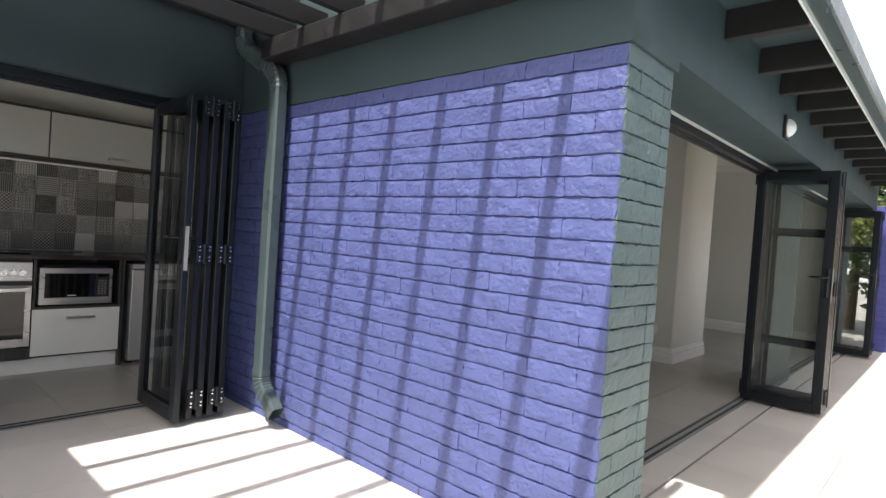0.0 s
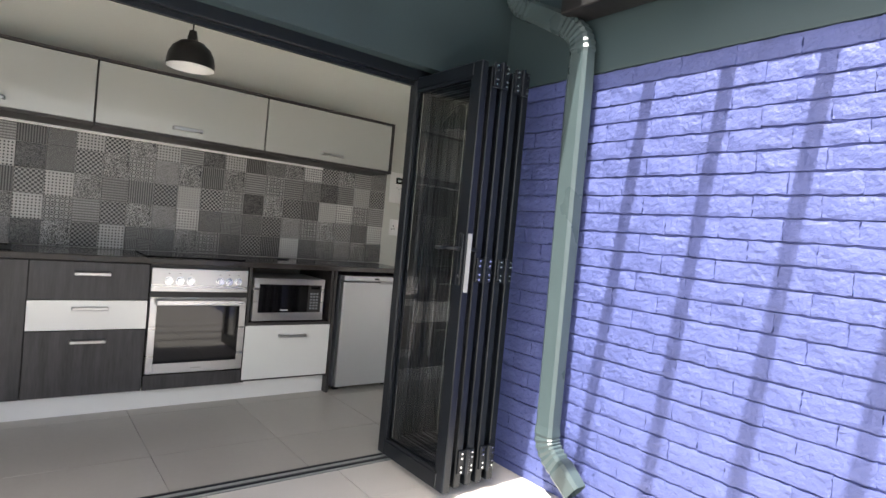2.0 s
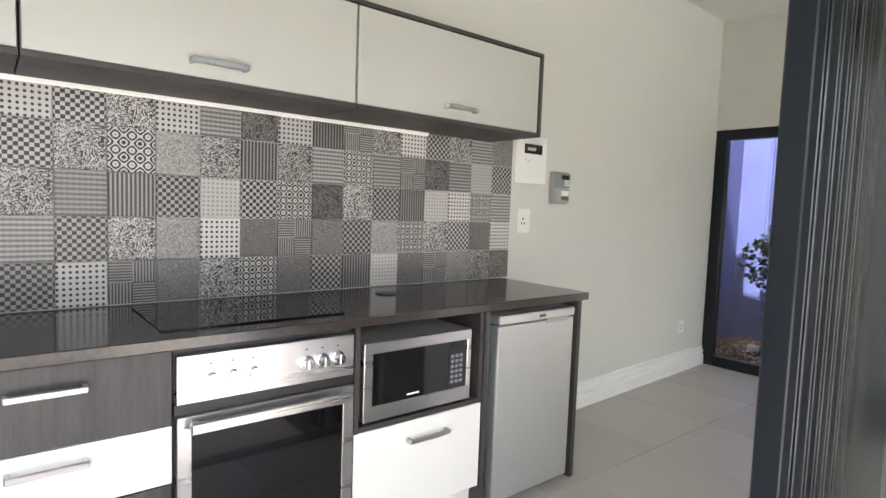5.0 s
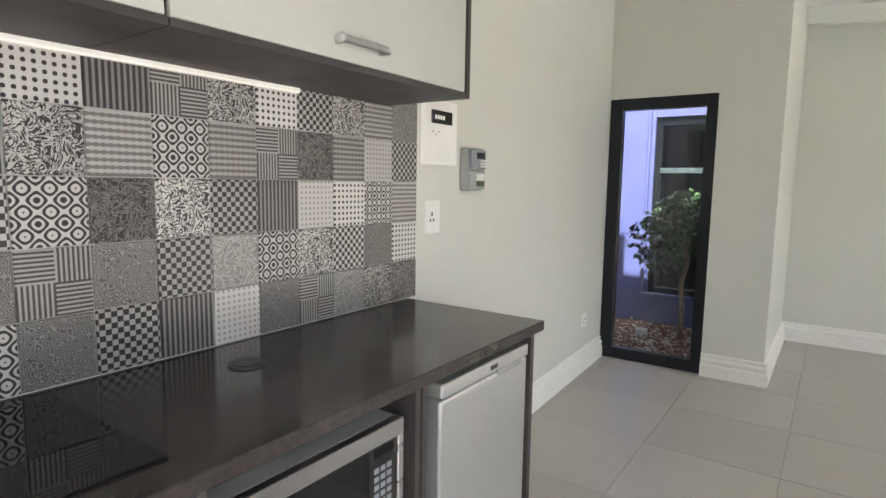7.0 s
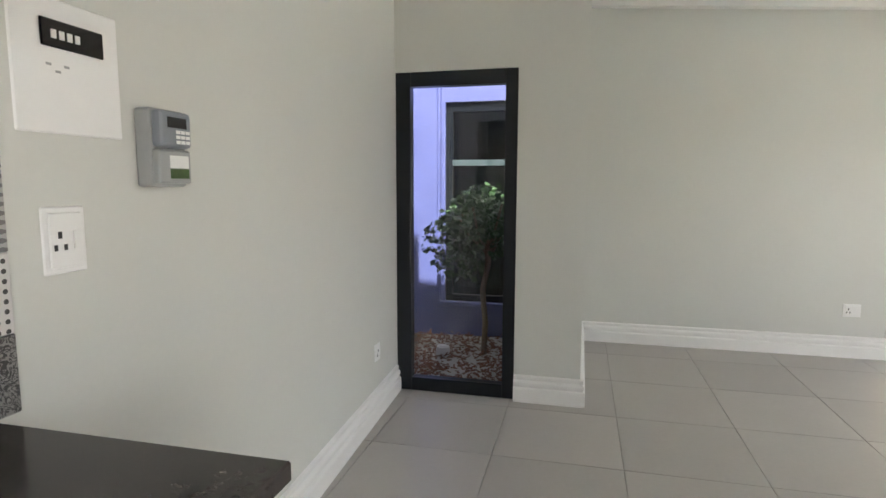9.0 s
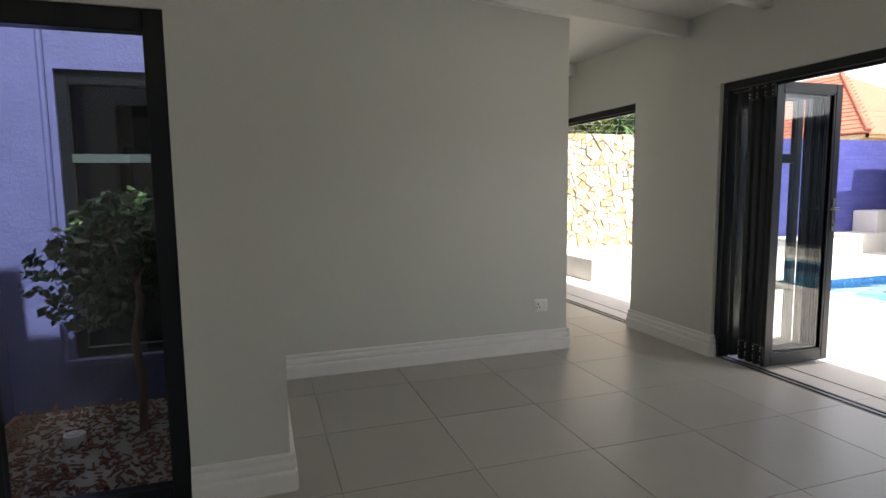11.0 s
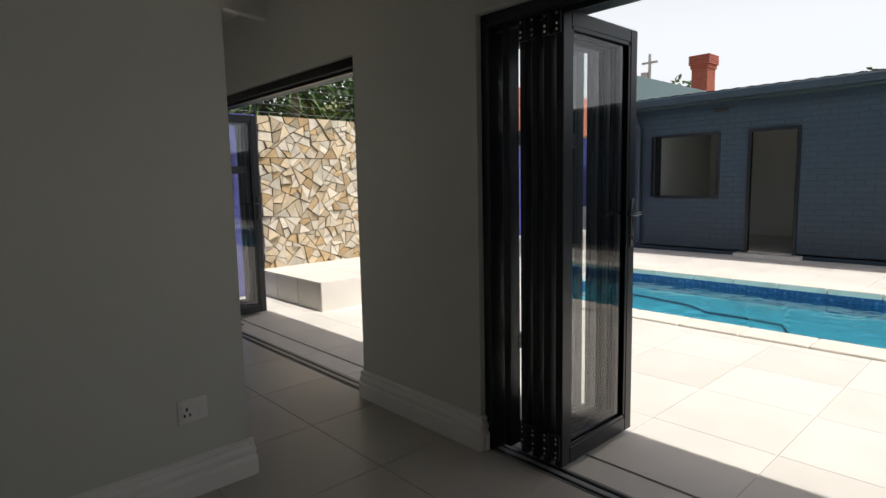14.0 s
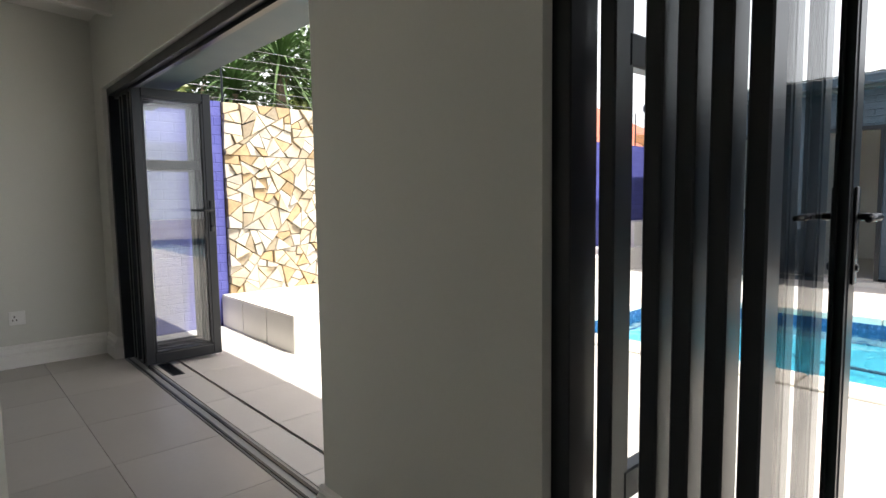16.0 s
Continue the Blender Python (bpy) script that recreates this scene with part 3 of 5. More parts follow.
def leafy(name, centre, radii, count, size, mat, parent=None, seed=1, droop=0.0, flat=0.35):
    """A crown of many small pointed leaves with an uneven outline."""
    rnd = random.Random(seed)
    verts, faces = [], []
    lumps = [(Vector([rnd.gauss(0, 0.45) for _ in range(3)]), rnd.uniform(0.35, 0.6)) for _ in range(14)]
    for _ in range(count):
        c, r = rnd.choice(lumps)
        d = Vector([rnd.gauss(0, 1) for _ in range(3)]).normalized() * r * rnd.uniform(0.5, 1.0) ** 0.5
        p = c * 0.75 + d
        p = Vector((p.x * radii[0], p.y * radii[1], p.z * radii[2])) + Vector(centre)
        ax = Vector((rnd.uniform(-1, 1), rnd.uniform(-1, 1), rnd.uniform(-0.8, 0.5) - droop)).normalized()
        sd = ax.cross(Vector((rnd.uniform(-1, 1), rnd.uniform(-1, 1), rnd.uniform(-1, 1)))).normalized()
        s = size * rnd.uniform(0.6, 1.3)
        k = len(verts)
        up = ax.cross(sd) * s * 0.12
        verts += [p, p + ax * s * 0.5 + sd * s * flat + up, p + ax * s, p + ax * s * 0.5 - sd * s * flat + up]
        faces += [(k, k + 1, k + 2), (k, k + 2, k + 3)]
    me = bpy.data.meshes.new(name)
    me.from_pydata([tuple(v) for v in verts], [], faces)
    me.materials.append(MATS[mat])
    ob = new(name, me)
    if parent:
        ob.parent = parent
    return ob


tree = empty("small_tree", -5.23, 5.8, 0, "small clipped tree with a thin trunk in mulch", "tree")
tube("trunk", [(0, 0, 0), (0.01, 0.0, 0.25), (-0.015, 0.01, 0.5), (0.03, 0, 0.72), (0.01, 0, 0.9)], 0.022, "bark", tree)
for i in range(7):
    a = i * 0.9
    tube("limb", [(0.02, 0, 0.72 + 0.02 * i), (0.12 * math.cos(a), 0.12 * math.sin(a), 0.92), (0.24 * math.cos(a), 0.24 * math.sin(a), 1.05 + 0.02 * i)], 0.008, "bark", tree, 2)
cr = leafy("crown", (0, 0, 1.02), (0.38, 0.38, 0.36), 1900, 0.06, "leaf_dark", tree, 3, 0.3)
tagged(cr, kind="stuff")


def mulch():
    rnd = random.Random(5)
    bm = bmesh.new()
    for _ in range(1300):
        x, y = rnd.uniform(-5.95, -4.8), rnd.uniform(5.07, 6.28)
        l, wd = rnd.uniform(0.015, 0.05), rnd.uniform(0.006, 0.015)
        m = pose(x, y, 0.0 + rnd.uniform(0, 0.035), rnd.uniform(-30, 30), rnd.uniform(-30, 30), rnd.uniform(0, 360)) @ Matrix.Diagonal((l, wd, 0.006, 1))
        bmesh.ops.create_cube(bm, size=1.0, matrix=m)
    tagged(ob_of(bm, "mulch", "mulch"), "reddish brown bark mulch around the tree", "mulch", kind="stuff")


mulch()
bm = bmesh.new()
bm_cyl(bm, (-5.53, 5.7, -0.01), (-5.53, 5.7, 0.07), 0.055, 0.05, 20)
bm_cyl(bm, (-5.53, 5.7, 0.07), (-5.53, 5.7, 0.078), 0.035, 0.03, 20)
tagged(ob_of(bm, "garden_uplight", "white_plastic"), "white round garden light in the mulch", "garden light")

# ---- kitchen ----
CX = -4.945                  # counter's front edge
FXK = -4.98                  # fronts


def bar_handle(parent, x, y, z, length=0.17):
    bm = bmesh.new()
    bm_box(bm, x + 0.024, x + 0.034, y - length / 2, y + length / 2, z - 0.009, z + 0.009, 0.003)
    for s in (-1, 1):
        bm_box(bm, x, x + 0.026, y + s * (length / 2 - 0.006) - 0.006, y + s * (length / 2 - 0.006) + 0.006, z - 0.009, z + 0.009, 0.002)
    return tagged(ob_of(bm, "handle", "steel", parent), "brushed steel bar handle")


def base_cabinet(y0, y1, fronts, label):
    """Carcass with fronts (z0, z1, material, handle z or None)."""
    y0, y1 = y0 + KO, y1 + KO
    e = empty("base_cabinet", FXK, (y0 + y1) / 2, 0, label, "cabinet", "kitchen base units")
    h = (y1 - y0) / 2
    boxes("body", "dark_board", [(-0.58, -0.02, -h, h, 0.12, 0.86)], e)
    for z0, z1, mat, hz in fronts:
        bm = bmesh.new()
        bm_box(bm, -0.018, 0.0, -h + 0.002, h - 0.002, z0 + 0.002, z1 - 0.002, 0.0015)
        d = ob_of(bm, "drawer_front", mat, e)
        if hz:
            bar_handle(e, 0.0, 0.0, hz)
    return e


base_cabinet(-0.10, 0.465, [(0.12, 0.48, "dark_wood", 0.42), (0.48, 0.645, "gloss_white", 0.60), (0.645, 0.855, "dark_wood", 0.79)], "three-drawer unit with dark wood and white fronts")
base_cabinet(-0.70, -0.10, [(0.12, 0.855, "dark_wood", 0.76)], "dark wood fronted base cabinet under the sink")
base_cabinet(-1.68, -0.70, [(0.12, 0.48, "dark_wood", 0.42), (0.48, 0.855, "dark_wood", 0.79)], "dark wood fronted base cabinet")


def niche_cabinet():
    y0, y1 = 1.034 + KO, 1.625 + KO
    e = empty("base_cabinet", FXK, (y0 + y1) / 2, 0, "white drawer unit with open microwave shelf", "cabinet", "kitchen base units")
    h = (y1 - y0) / 2
    boxes("body", "dark_board", [(-0.58, 0, -h, -h + 0.018, 0.12, 0.86), (-0.58, 0, h - 0.018, h, 0.12, 0.86), (-0.58, 0, -h + 0.018, h - 0.018, 0.485, 0.503), (-0.58, -0.56, -h + 0.018, h - 0.018, 0.503, 0.86), (-0.58, -0.02, -h + 0.018, h - 0.018, 0.12, 0.485)], e)
    bm = bmesh.new()
    bm_box(bm, -0.016, 0.002, -h + 0.001, h - 0.001, 0.135, 0.483, 0.0015)
    ob_of(bm, "drawer_front", "gloss_white", e)
    bar_handle(e, 0.002, 0.02, 0.415, 0.19)


niche_cabinet()


def oven():
    y0, y1 = 0.47 + KO, 1.028 + KO
    e = empty("oven", FXK, (y0 + y1) / 2, 0.12, "built-in stainless steel oven with glass door", "oven")
    h = (y1 - y0) / 2
    boxes("body", "black_plastic", [(-0.55, -0.02, -h, h, 0.09, 0.735)], e)
    boxes("plinth_front", "dark_wood", [(-0.018, 0, -h, h, 0.0, 0.085)], e)
    bm = bmesh.new()
    bm_box(bm, -0.02, 0.006, -h + 0.003, h - 0.003, 0.578, 0.715, 0.002)
    ob_of(bm, "control_panel", "steel", e)
    bm = bmesh.new()
    d = 0.012
    for p in ((-h + 0.003, -h + 0.042, 0.095, 0.545), (h - 0.042, h - 0.003, 0.095, 0.545), (-h + 0.042, h - 0.042, 0.095, 0.155), (-h + 0.042, h - 0.042, 0.50, 0.545)):
        bm_box(bm, -0.02, d, p[0], p[1], p[2], p[3], 0.002)
    ob_of(bm, "door", "steel", e)
    boxes("door_glass", "black_glass", [(-0.015, 0.009, -h + 0.04, h - 0.04, 0.153, 0.502)], e)
    bm = bmesh.new()
    bm_box(bm, 0.035, 0.05, -h + 0.03, h - 0.03, 0.50, 0.535, 0.005)
    for s in (-1, 1):
        bm_box(bm, 0.01, 0.04, s * (h - 0.05) - 0.012, s * (h - 0.05) + 0.012, 0.508, 0.527, 0.003)
    ob_of(bm, "handle", "steel", e)
    boxes("shadow_gap", "black_plastic", [(-0.03, -0.004, -h, h, 0.545, 0.578)], e)
    boxes("badge", "grey_plastic", [(0.012, 0.0135, -0.03, 0.03, 0.118, 0.124)], e)
    for y in (-0.185, -0.125, -0.065, 0.105, 0.16, 0.215):
        bm = bmesh.new()
        bm_cyl(bm, (0.006, y, 0.643), (0.012, y, 0.643), 0.024, 0.024, 24)
        bm_cyl(bm, (0.012, y, 0.643), (0.034, y, 0.643), 0.019, 0.016, 24)
        bm_box(bm, 0.034, 0.037, y - 0.003, y + 0.003, 0.628, 0.659)
        ob_of(bm, "knob", "chrome", e)
        boxes("mark", "black_plastic", [(0.0062, 0.0068, y - 0.004, y + 0.004, 0.683, 0.687)], e)


oven()


def microwave():
    e = empty("microwave", -5.0, 1.315 + KO, 0.503, "stainless steel microwave with black glass door on a shelf", "microwave")
    bm = bmesh.new()
    bm_box(bm, -0.36, 0.0, -0.245, 0.245, 0.012, 0.29, 0.004)
    ob_of(bm, "body", "grey_plastic", e)
    bm = bmesh.new()
    for p in ((-0.245, 0.245, 0.25, 0.29), (-0.245, 0.245, 0.012, 0.065), (-0.245, -0.21, 0.065, 0.25), (0.225, 0.245, 0.065, 0.25)):
        bm_box(bm, -0.004, 0.022, p[0], p[1], p[2], p[3], 0.002)
    ob_of(bm, "front_frame", "steel", e)
    boxes("door_glass", "black_glass", [(-0.002, 0.018, -0.21, 0.128, 0.065, 0.25)], e)
    boxes("keypad", "black_plastic", [(-0.002, 0.017, 0.13, 0.225, 0.065, 0.25)], e)
    boxes("display", "black_glass", [(0.017, 0.0185, 0.145, 0.21, 0.222, 0.242)], e)
    boxes("key", "fridge_side", [(0.017, 0.0182, 0.145 + 0.022 * i, 0.145 + 0.022 * i + 0.015, 0.085 + 0.02 * j, 0.085 + 0.02 * j + 0.012) for i in range(3) for j in range(6)], e)
    boxes("badge", "white_plastic", [(0.018, 0.0188, -0.06, -0.005, 0.078, 0.084)], e)
    for fx in (-0.3, -0.05):
        for s in (-1, 1):
            boxes("foot", "black_plastic", [(fx, fx + 0.03, s * 0.2 - 0.015, s * 0.2 + 0.015, 0, 0.013)], e)


microwave()


def fridge():
    e = empty("bar_fridge", -4.97, 1.945 + KO, 0, "silver under-counter bar fridge", "fridge")
    h = 0.245
    boxes("body", "fridge_side", [(-0.52, -0.06, -h, h, 0.02, 0.83)], e, bevel=0.004)
    bm = bmesh.new()
    bm_box(bm, -0.055, 0.0, -h, h, 0.03, 0.785, 0.008, 2)
    ob_of(bm, "door", "fridge_steel", e)
    bm = bmesh.new()
    bm_box(bm, -0.055, 0.004, -h, h, 0.79, 0.83, 0.006, 2)
    ob_of(bm, "top_trim", "fridge_steel", e)
    boxes("grip", "grey_plastic", [(-0.02, 0.002, 0.05, 0.2, 0.772, 0.79)], e)
    boxes("badge", "black_plastic", [(0.004, 0.0055, 0.0, 0.04, 0.803, 0.816)], e)
    for fx in (-0.5, -0.1):
        for fy in (-h + 0.02, h - 0.06):
            boxes("foot", "black_plastic", [(fx, fx + 0.04, fy, fy + 0.04, 0, 0.021)], e)


fridge()
ct = empty("countertop", -5.2, 0.3 + KO, 0.86, "dark polished stone countertop with black end panel", "countertop")
bm = bmesh.new()
bm_box(bm, XT + 5.2 + 0.001, CX + 5.2, -1.99, 1.962, 0.0, 0.034, 0.003)
ob_of(bm, "slab", "counter_stone", ct)
boxes("end_panel", "dark_board", [(XT + 5.205, CX + 5.2 - 0.03, 1.925, 1.95, -0.86, -0.001)], ct)
boxes("side_panel", "dark_board", [(XT + 5.205, CX + 5.2 - 0.03, 1.33, 1.348, -0.86, -0.001)], ct)
structure(boxes("kickboard", "white_paint", [(-5.05, -5.035, -1.68, 1.63 + KO, 0.0, 0.12)]), "white kickboard under kitchen units", "kickboard")
bm = bmesh.new()
bm_box(bm, -5.45, -5.03, 0.45 + KO, 1.02 + KO, 0.8945, 0.900, 0.002)
tagged(ob_of(bm, "ceramic_hob", "black_glass"), "black glass ceramic hob set in the countertop", "hob")
bm = bmesh.new()
bm_cyl(bm, (-5.33, 1.44, 0.8942), (-5.33, 1.44, 0.899), 0.045, 0.043, 28)
bm_cyl(bm, (-5.33, 1.44, 0.899), (-5.33, 1.44, 0.901), 0.034, 0.033, 28)
tagged(ob_of(bm, "cable_grommet", "black_plastic"), "round black cable cap in the countertop", "cap")
sk = empty("sink", -5.2, -0.37, 0.894, "black inset kitchen sink", "sink")
bm = bmesh.new()
for p in ((-0.22, 0.22, -0.25, -0.23), (-0.22, 0.22, 0.23, 0.25), (-0.22, -0.2, -0.23, 0.23), (0.2, 0.22, -0.23, 0.23)):
    bm_box(bm, p[0], p[1], p[2], p[3], 0.0, 0.008, 0.003)
ob_of(bm, "rim", "black_plastic", sk)
boxes("basin", "black_plastic", [(-0.2, 0.2, -0.23, 0.23, 0.0005, 0.002)], sk)


def wall_cabinet(y0, y1, hy):
    y0, y1 = y0 + 0.045, y1 + 0.045
    e = empty("wall_cabinet", -5.18, (y0 + y1) / 2, 1.63, "white gloss lift-up wall cabinet in a dark frame", "cabinet", "kitchen wall cabinets")
    h = (y1 - y0) / 2
    boxes("body", "dark_board", [(-0.347, -0.02, -h, h, -0.018, 0.35), (-0.02, 0.004, -h, h, -0.018, -0.003), (-0.02, 0.004, -h, h, 0.352, 0.367), (-0.347, -0.02, -h, h, 0.35, 0.367)], e)
    bm = bmesh.new()
    bm_box(bm, -0.019, 0.0, -h + 0.003, h - 0.003, 0.0, 0.348, 0.002)
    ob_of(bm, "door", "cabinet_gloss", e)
    bar_handle(e, 0.0, hy, 0.045, 0.17)
    return e


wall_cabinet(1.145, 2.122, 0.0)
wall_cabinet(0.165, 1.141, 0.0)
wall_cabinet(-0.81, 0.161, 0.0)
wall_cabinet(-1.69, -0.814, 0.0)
structure(boxes("trim_cabinet_end", "dark_board", [(-5.527, -5.176, 2.169, 2.187, 1.612, 1.997)]), "dark end panel of the wall cabinets", "trim")
led = empty("led_strip_light", -5.512, 0.05, 1.612, "slim LED strip light under wall cabinets", "lamp")
boxes("housing", "white_plastic", [(-0.011, 0.011, -1.6, 1.72, -0.01, 0)], led)
boxes("diffuser", "led", [(-0.008, 0.009, -1.6, 1.72, -0.013, -0.01)], led)


def pendant():
    e = empty("pendant_lamp", -4.6, 0.56, 1.92, "black dome pendant lamp with white inside", "lamp")
    prof = [(0.118, 0.0), (0.117, 0.03), (0.110, 0.065), (0.092, 0.10), (0.06, 0.128), (0.025, 0.14)]
    for nm, mat, off in (("shade", "black_plastic", 0.0), ("lining", "white_paint", -0.003)):
        bm = bmesh.new()
        rings = []
        for r, z in prof:
            rings.append([bm.verts.new(((r + off) * math.cos(a * math.tau / 40), (r + off) * math.sin(a * math.tau / 40), z + off)) for a in range(40)])
        for r0, r1 in zip(rings, rings[1:]):
            for i in range(40):
                bm.faces.new((r0[i], r0[(i + 1) % 40], r1[(i + 1) % 40], r1[i]))
        bm.faces.new(rings[-1])
        ob_of(bm, nm, mat, e, True)
    bm = bmesh.new()
    bm_cyl(bm, (0, 0, 0.138), (0, 0, 0.19), 0.028, 0.018, 20)
    bm_cyl(bm, (0, 0, 0.19), (0, 0, ceil_z(-4.6) - 1.92), 0.004, 0.004, 8)
    ob_of(bm, "cord", "black_plastic", e)
    bm = bmesh.new()
    bmesh.ops.create_uvsphere(bm, u_segments=16, v_segments=10, radius=0.03, matrix=Matrix.Translation((0, 0, 0.07)))
    bm_cyl(bm, (0, 0, 0.09), (0, 0, 0.14), 0.015, 0.015, 12)
    ob_of(bm, "bulb", "white_plastic", e, True)


pendant()


# wall devices
def socket(name, m, wide, label, tall=0.1):
    e = new(name)
    e.matrix_world = m
    tagged(e, label, "socket")
    bm = bmesh.new()
    bm_box(bm, -wide / 2, wide / 2, -0.006, 0.0, -tall / 2, tall / 2, 0.003)
    bm_box(bm, -wide / 2 + 0.012, wide / 2 - 0.012, -0.011, -0.006, 0.012 - tall / 2, tall / 2 - 0.012, 0.002)
    ob_of(bm, "plate", "white_plastic", e)
    boxes("slot", "black_plastic", [(-wide / 2 + 0.03, -wide / 2 + 0.038, -0.0125, -0.0105, 0.004, 0.018), (-wide / 2 + 0.02, -wide / 2 + 0.027, -0.0125, -0.0105, -0.02, -0.008), (-wide / 2 + 0.042, -wide / 2 + 0.049, -0.0125, -0.0105, -0.02, -0.008)], e)
    boxes("rocker", "white_plastic", [(wide / 2 - 0.036, wide / 2 - 0.018, -0.015, -0.0105, -0.018, 0.018)], e)
    return e


socket("wall_socket", pose(-2.50, YL, 0.365), 0.12, "white double wall socket on partition")
socket("wall_socket", pose(-1.95, YN, 0.36), 0.10, "white wall socket on far wall")
socket("wall_socket", pose(XT - 0.005, 2.485, 1.205, 0, 0, 90), 0.1, "white wall socket and switch beside kitchen tiles", 0.135)
socket("wall_socket", pose(XW + 0.02, 4.5, 0.37, 0, 0, 87), 0.075, "small white wall socket low on cream wall")
db = empty("distribution_board", XT - 0.006, 2.53, 1.535, "white flush distribution board with black breaker window", "panel")
boxes("cover", "white_plastic", [(0, 0.008, -0.13, 0.12, -0.12, 0.14)], db, bevel=0.003)
boxes("breaker_window", "black_glass", [(0.008, 0.014, -0.07, 0.075, 0.045, 0.098)], db, bevel=0.002)
boxes("breaker", "white_plastic", [(0.014, 0.017, -0.05 + 0.018 * i, -0.04 + 0.018 * i, 0.062, 0.078) for i in range(4)], db)
boxes("writing", "grey_plastic", [(0.008, 0.0086, -0.06 + 0.02 * i, -0.048 + 0.02 * i, 0.01 - 0.012 * (i % 2), 0.015 - 0.012 * (i % 2)) for i in range(3)], db)
mt = empty("electricity_meter", XT - 0.014, 2.76, 1.405, "grey prepaid electricity meter with keypad on wall", "meter")
bm = bmesh.new()
bm_box(bm, 0, 0.045, -0.06, 0.06, -0.095, 0.09, 0.007, 2)
bm_box(bm, 0.04, 0.062, -0.056, 0.056, -0.088, -0.006, 0.006, 2)
ob_of(bm, "case", "grey_plastic", mt)
bm = bmesh.new()
bm_box(bm, 0.04, 0.068, -0.056, 0.056, -0.002, 0.085, 0.01, 2)
tagged(ob_of(bm, "keypad_unit", "fridge_side", mt), "darker grey keypad unit")
boxes("display", "black_glass", [(0.068, 0.0695, -0.03, 0.035, 0.045, 0.07)], mt)
boxes("key", "white_plastic", [(0.068, 0.0705, -0.002 + 0.017 * i, 0.01 + 0.017 * i, 0.008 + 0.012 * j, 0.016 + 0.012 * j) for i in range(3) for j in range(3)], mt)
boxes("label_plate", "white_plastic", [(0.062, 0.0632, -0.02, 0.045, -0.05, -0.02)], mt)
boxes("label_band", "leaf_mid", [(0.062, 0.0632, -0.02, 0.045, -0.075, -0.052)], mt)

# ---- courtyard: pergola, gutter pipe, eaves ----
pg = empty("pergola", -2.0, 1.9, 2.235, "black stained timber pergola over the courtyard", "pergola")
boxes("ledger", "black_timber", [(-1.22, 1.14, -0.09, 0.06, 0.0, 0.12)], pg, bevel=0.006)
for k in range(-1, 7):
    x = -1.1 - 0.335 * k + 2.0
    boxes("slat", "black_timber", [(x - 0.024, x + 0.024, -2.25, 0.06, 0.125, 0.235)], pg, bevel=0.005)
boxes("ledger", "black_timber", [(-1.22, 1.14, -2.25, -2.15, 0.0, 0.12)], pg, bevel=0.006)
# unseen strip, added so its shadow bounds the sunlit floor patch
structure(boxes("shade_strip_courtyard", "black_timber", [(-3.72, -0.85, -1.3, -0.36, 2.3, 2.42)]), "unseen black roof strip added to shade the courtyard floor", "roof")
structure(boxes("roof_kitchen_eave", "black_timber", [(KX + 0.12, -3.08, -1.9, YB - 0.012, 2.64, 2.70), (-3.68, -3.56, -1.9, YB - 0.012, 2.54, 2.64)]), "black timber eave and gutter over the kitchen front", "eave")
structure(boxes("roof_living", "metal_roof", [(XT - 0.3, XO, YB, YW, 3.05, 3.1), (-4.8, XO, YW, YN + 0.3, 3.05, 3.1), (XT - 0.3, KX + 0.1, YS - 0.3, YB, 3.05, 3.1)]), "grey metal roof over the rooms", "roof")
structure(boxes("wall_upper", "green_dark", [(XO - 0.1, XO, YB, YN + 0.3, 2.9, 3.05), (KX, XO - 0.1, YB, YB + 0.1, 2.9, 3.05), (KX, KX + 0.1, YS - 0.3, YB, 2.75, 3.05)]), "grey-green upper edge of the walls", "wall")
ev = empty("eave", XO, 5.0, 2.2, "black rafters and soffit under the living room eave", "eave")
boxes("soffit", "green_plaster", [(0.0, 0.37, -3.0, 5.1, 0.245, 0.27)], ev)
for y in (2.12, 3.03, 3.68, 4.2, 4.72, 5.24, 5.8, 6.4, 7.0, 7.6, 8.2, 8.8, 9.4):
    boxes("rafter", "black_timber", [(0.002, 0.36, y - 5.03, y - 4.97, 0.10, 0.244)], ev, bevel=0.004)
boxes("gutter", "steel_green", [(0.37, 0.45, -3.05, 5.1, 0.14, 0.26)], ev, bevel=0.01)
boxes("fascia", "white_paint", [(0.36, 0.369, -3.05, 5.1, 0.12, 0.27)], ev)
fl = empty("bulkhead_light", XO, 4.42, 2.13, "white half-round bulkhead wall light", "lamp")
bm = bmesh.new()
bmesh.ops.create_uvsphere(bm, u_segments=20, v_segments=12, radius=0.065)
bmesh.ops.delete(bm, geom=[v for v in bm.verts if v.co.x < -0.01], context="VERTS")
ob_of(bm, "diffuser", "white_plastic", fl, True)
boxes("base", "black_plastic", [(0, 0.02, -0.075, 0.075, -0.075, 0.075)], fl, bevel=0.004)


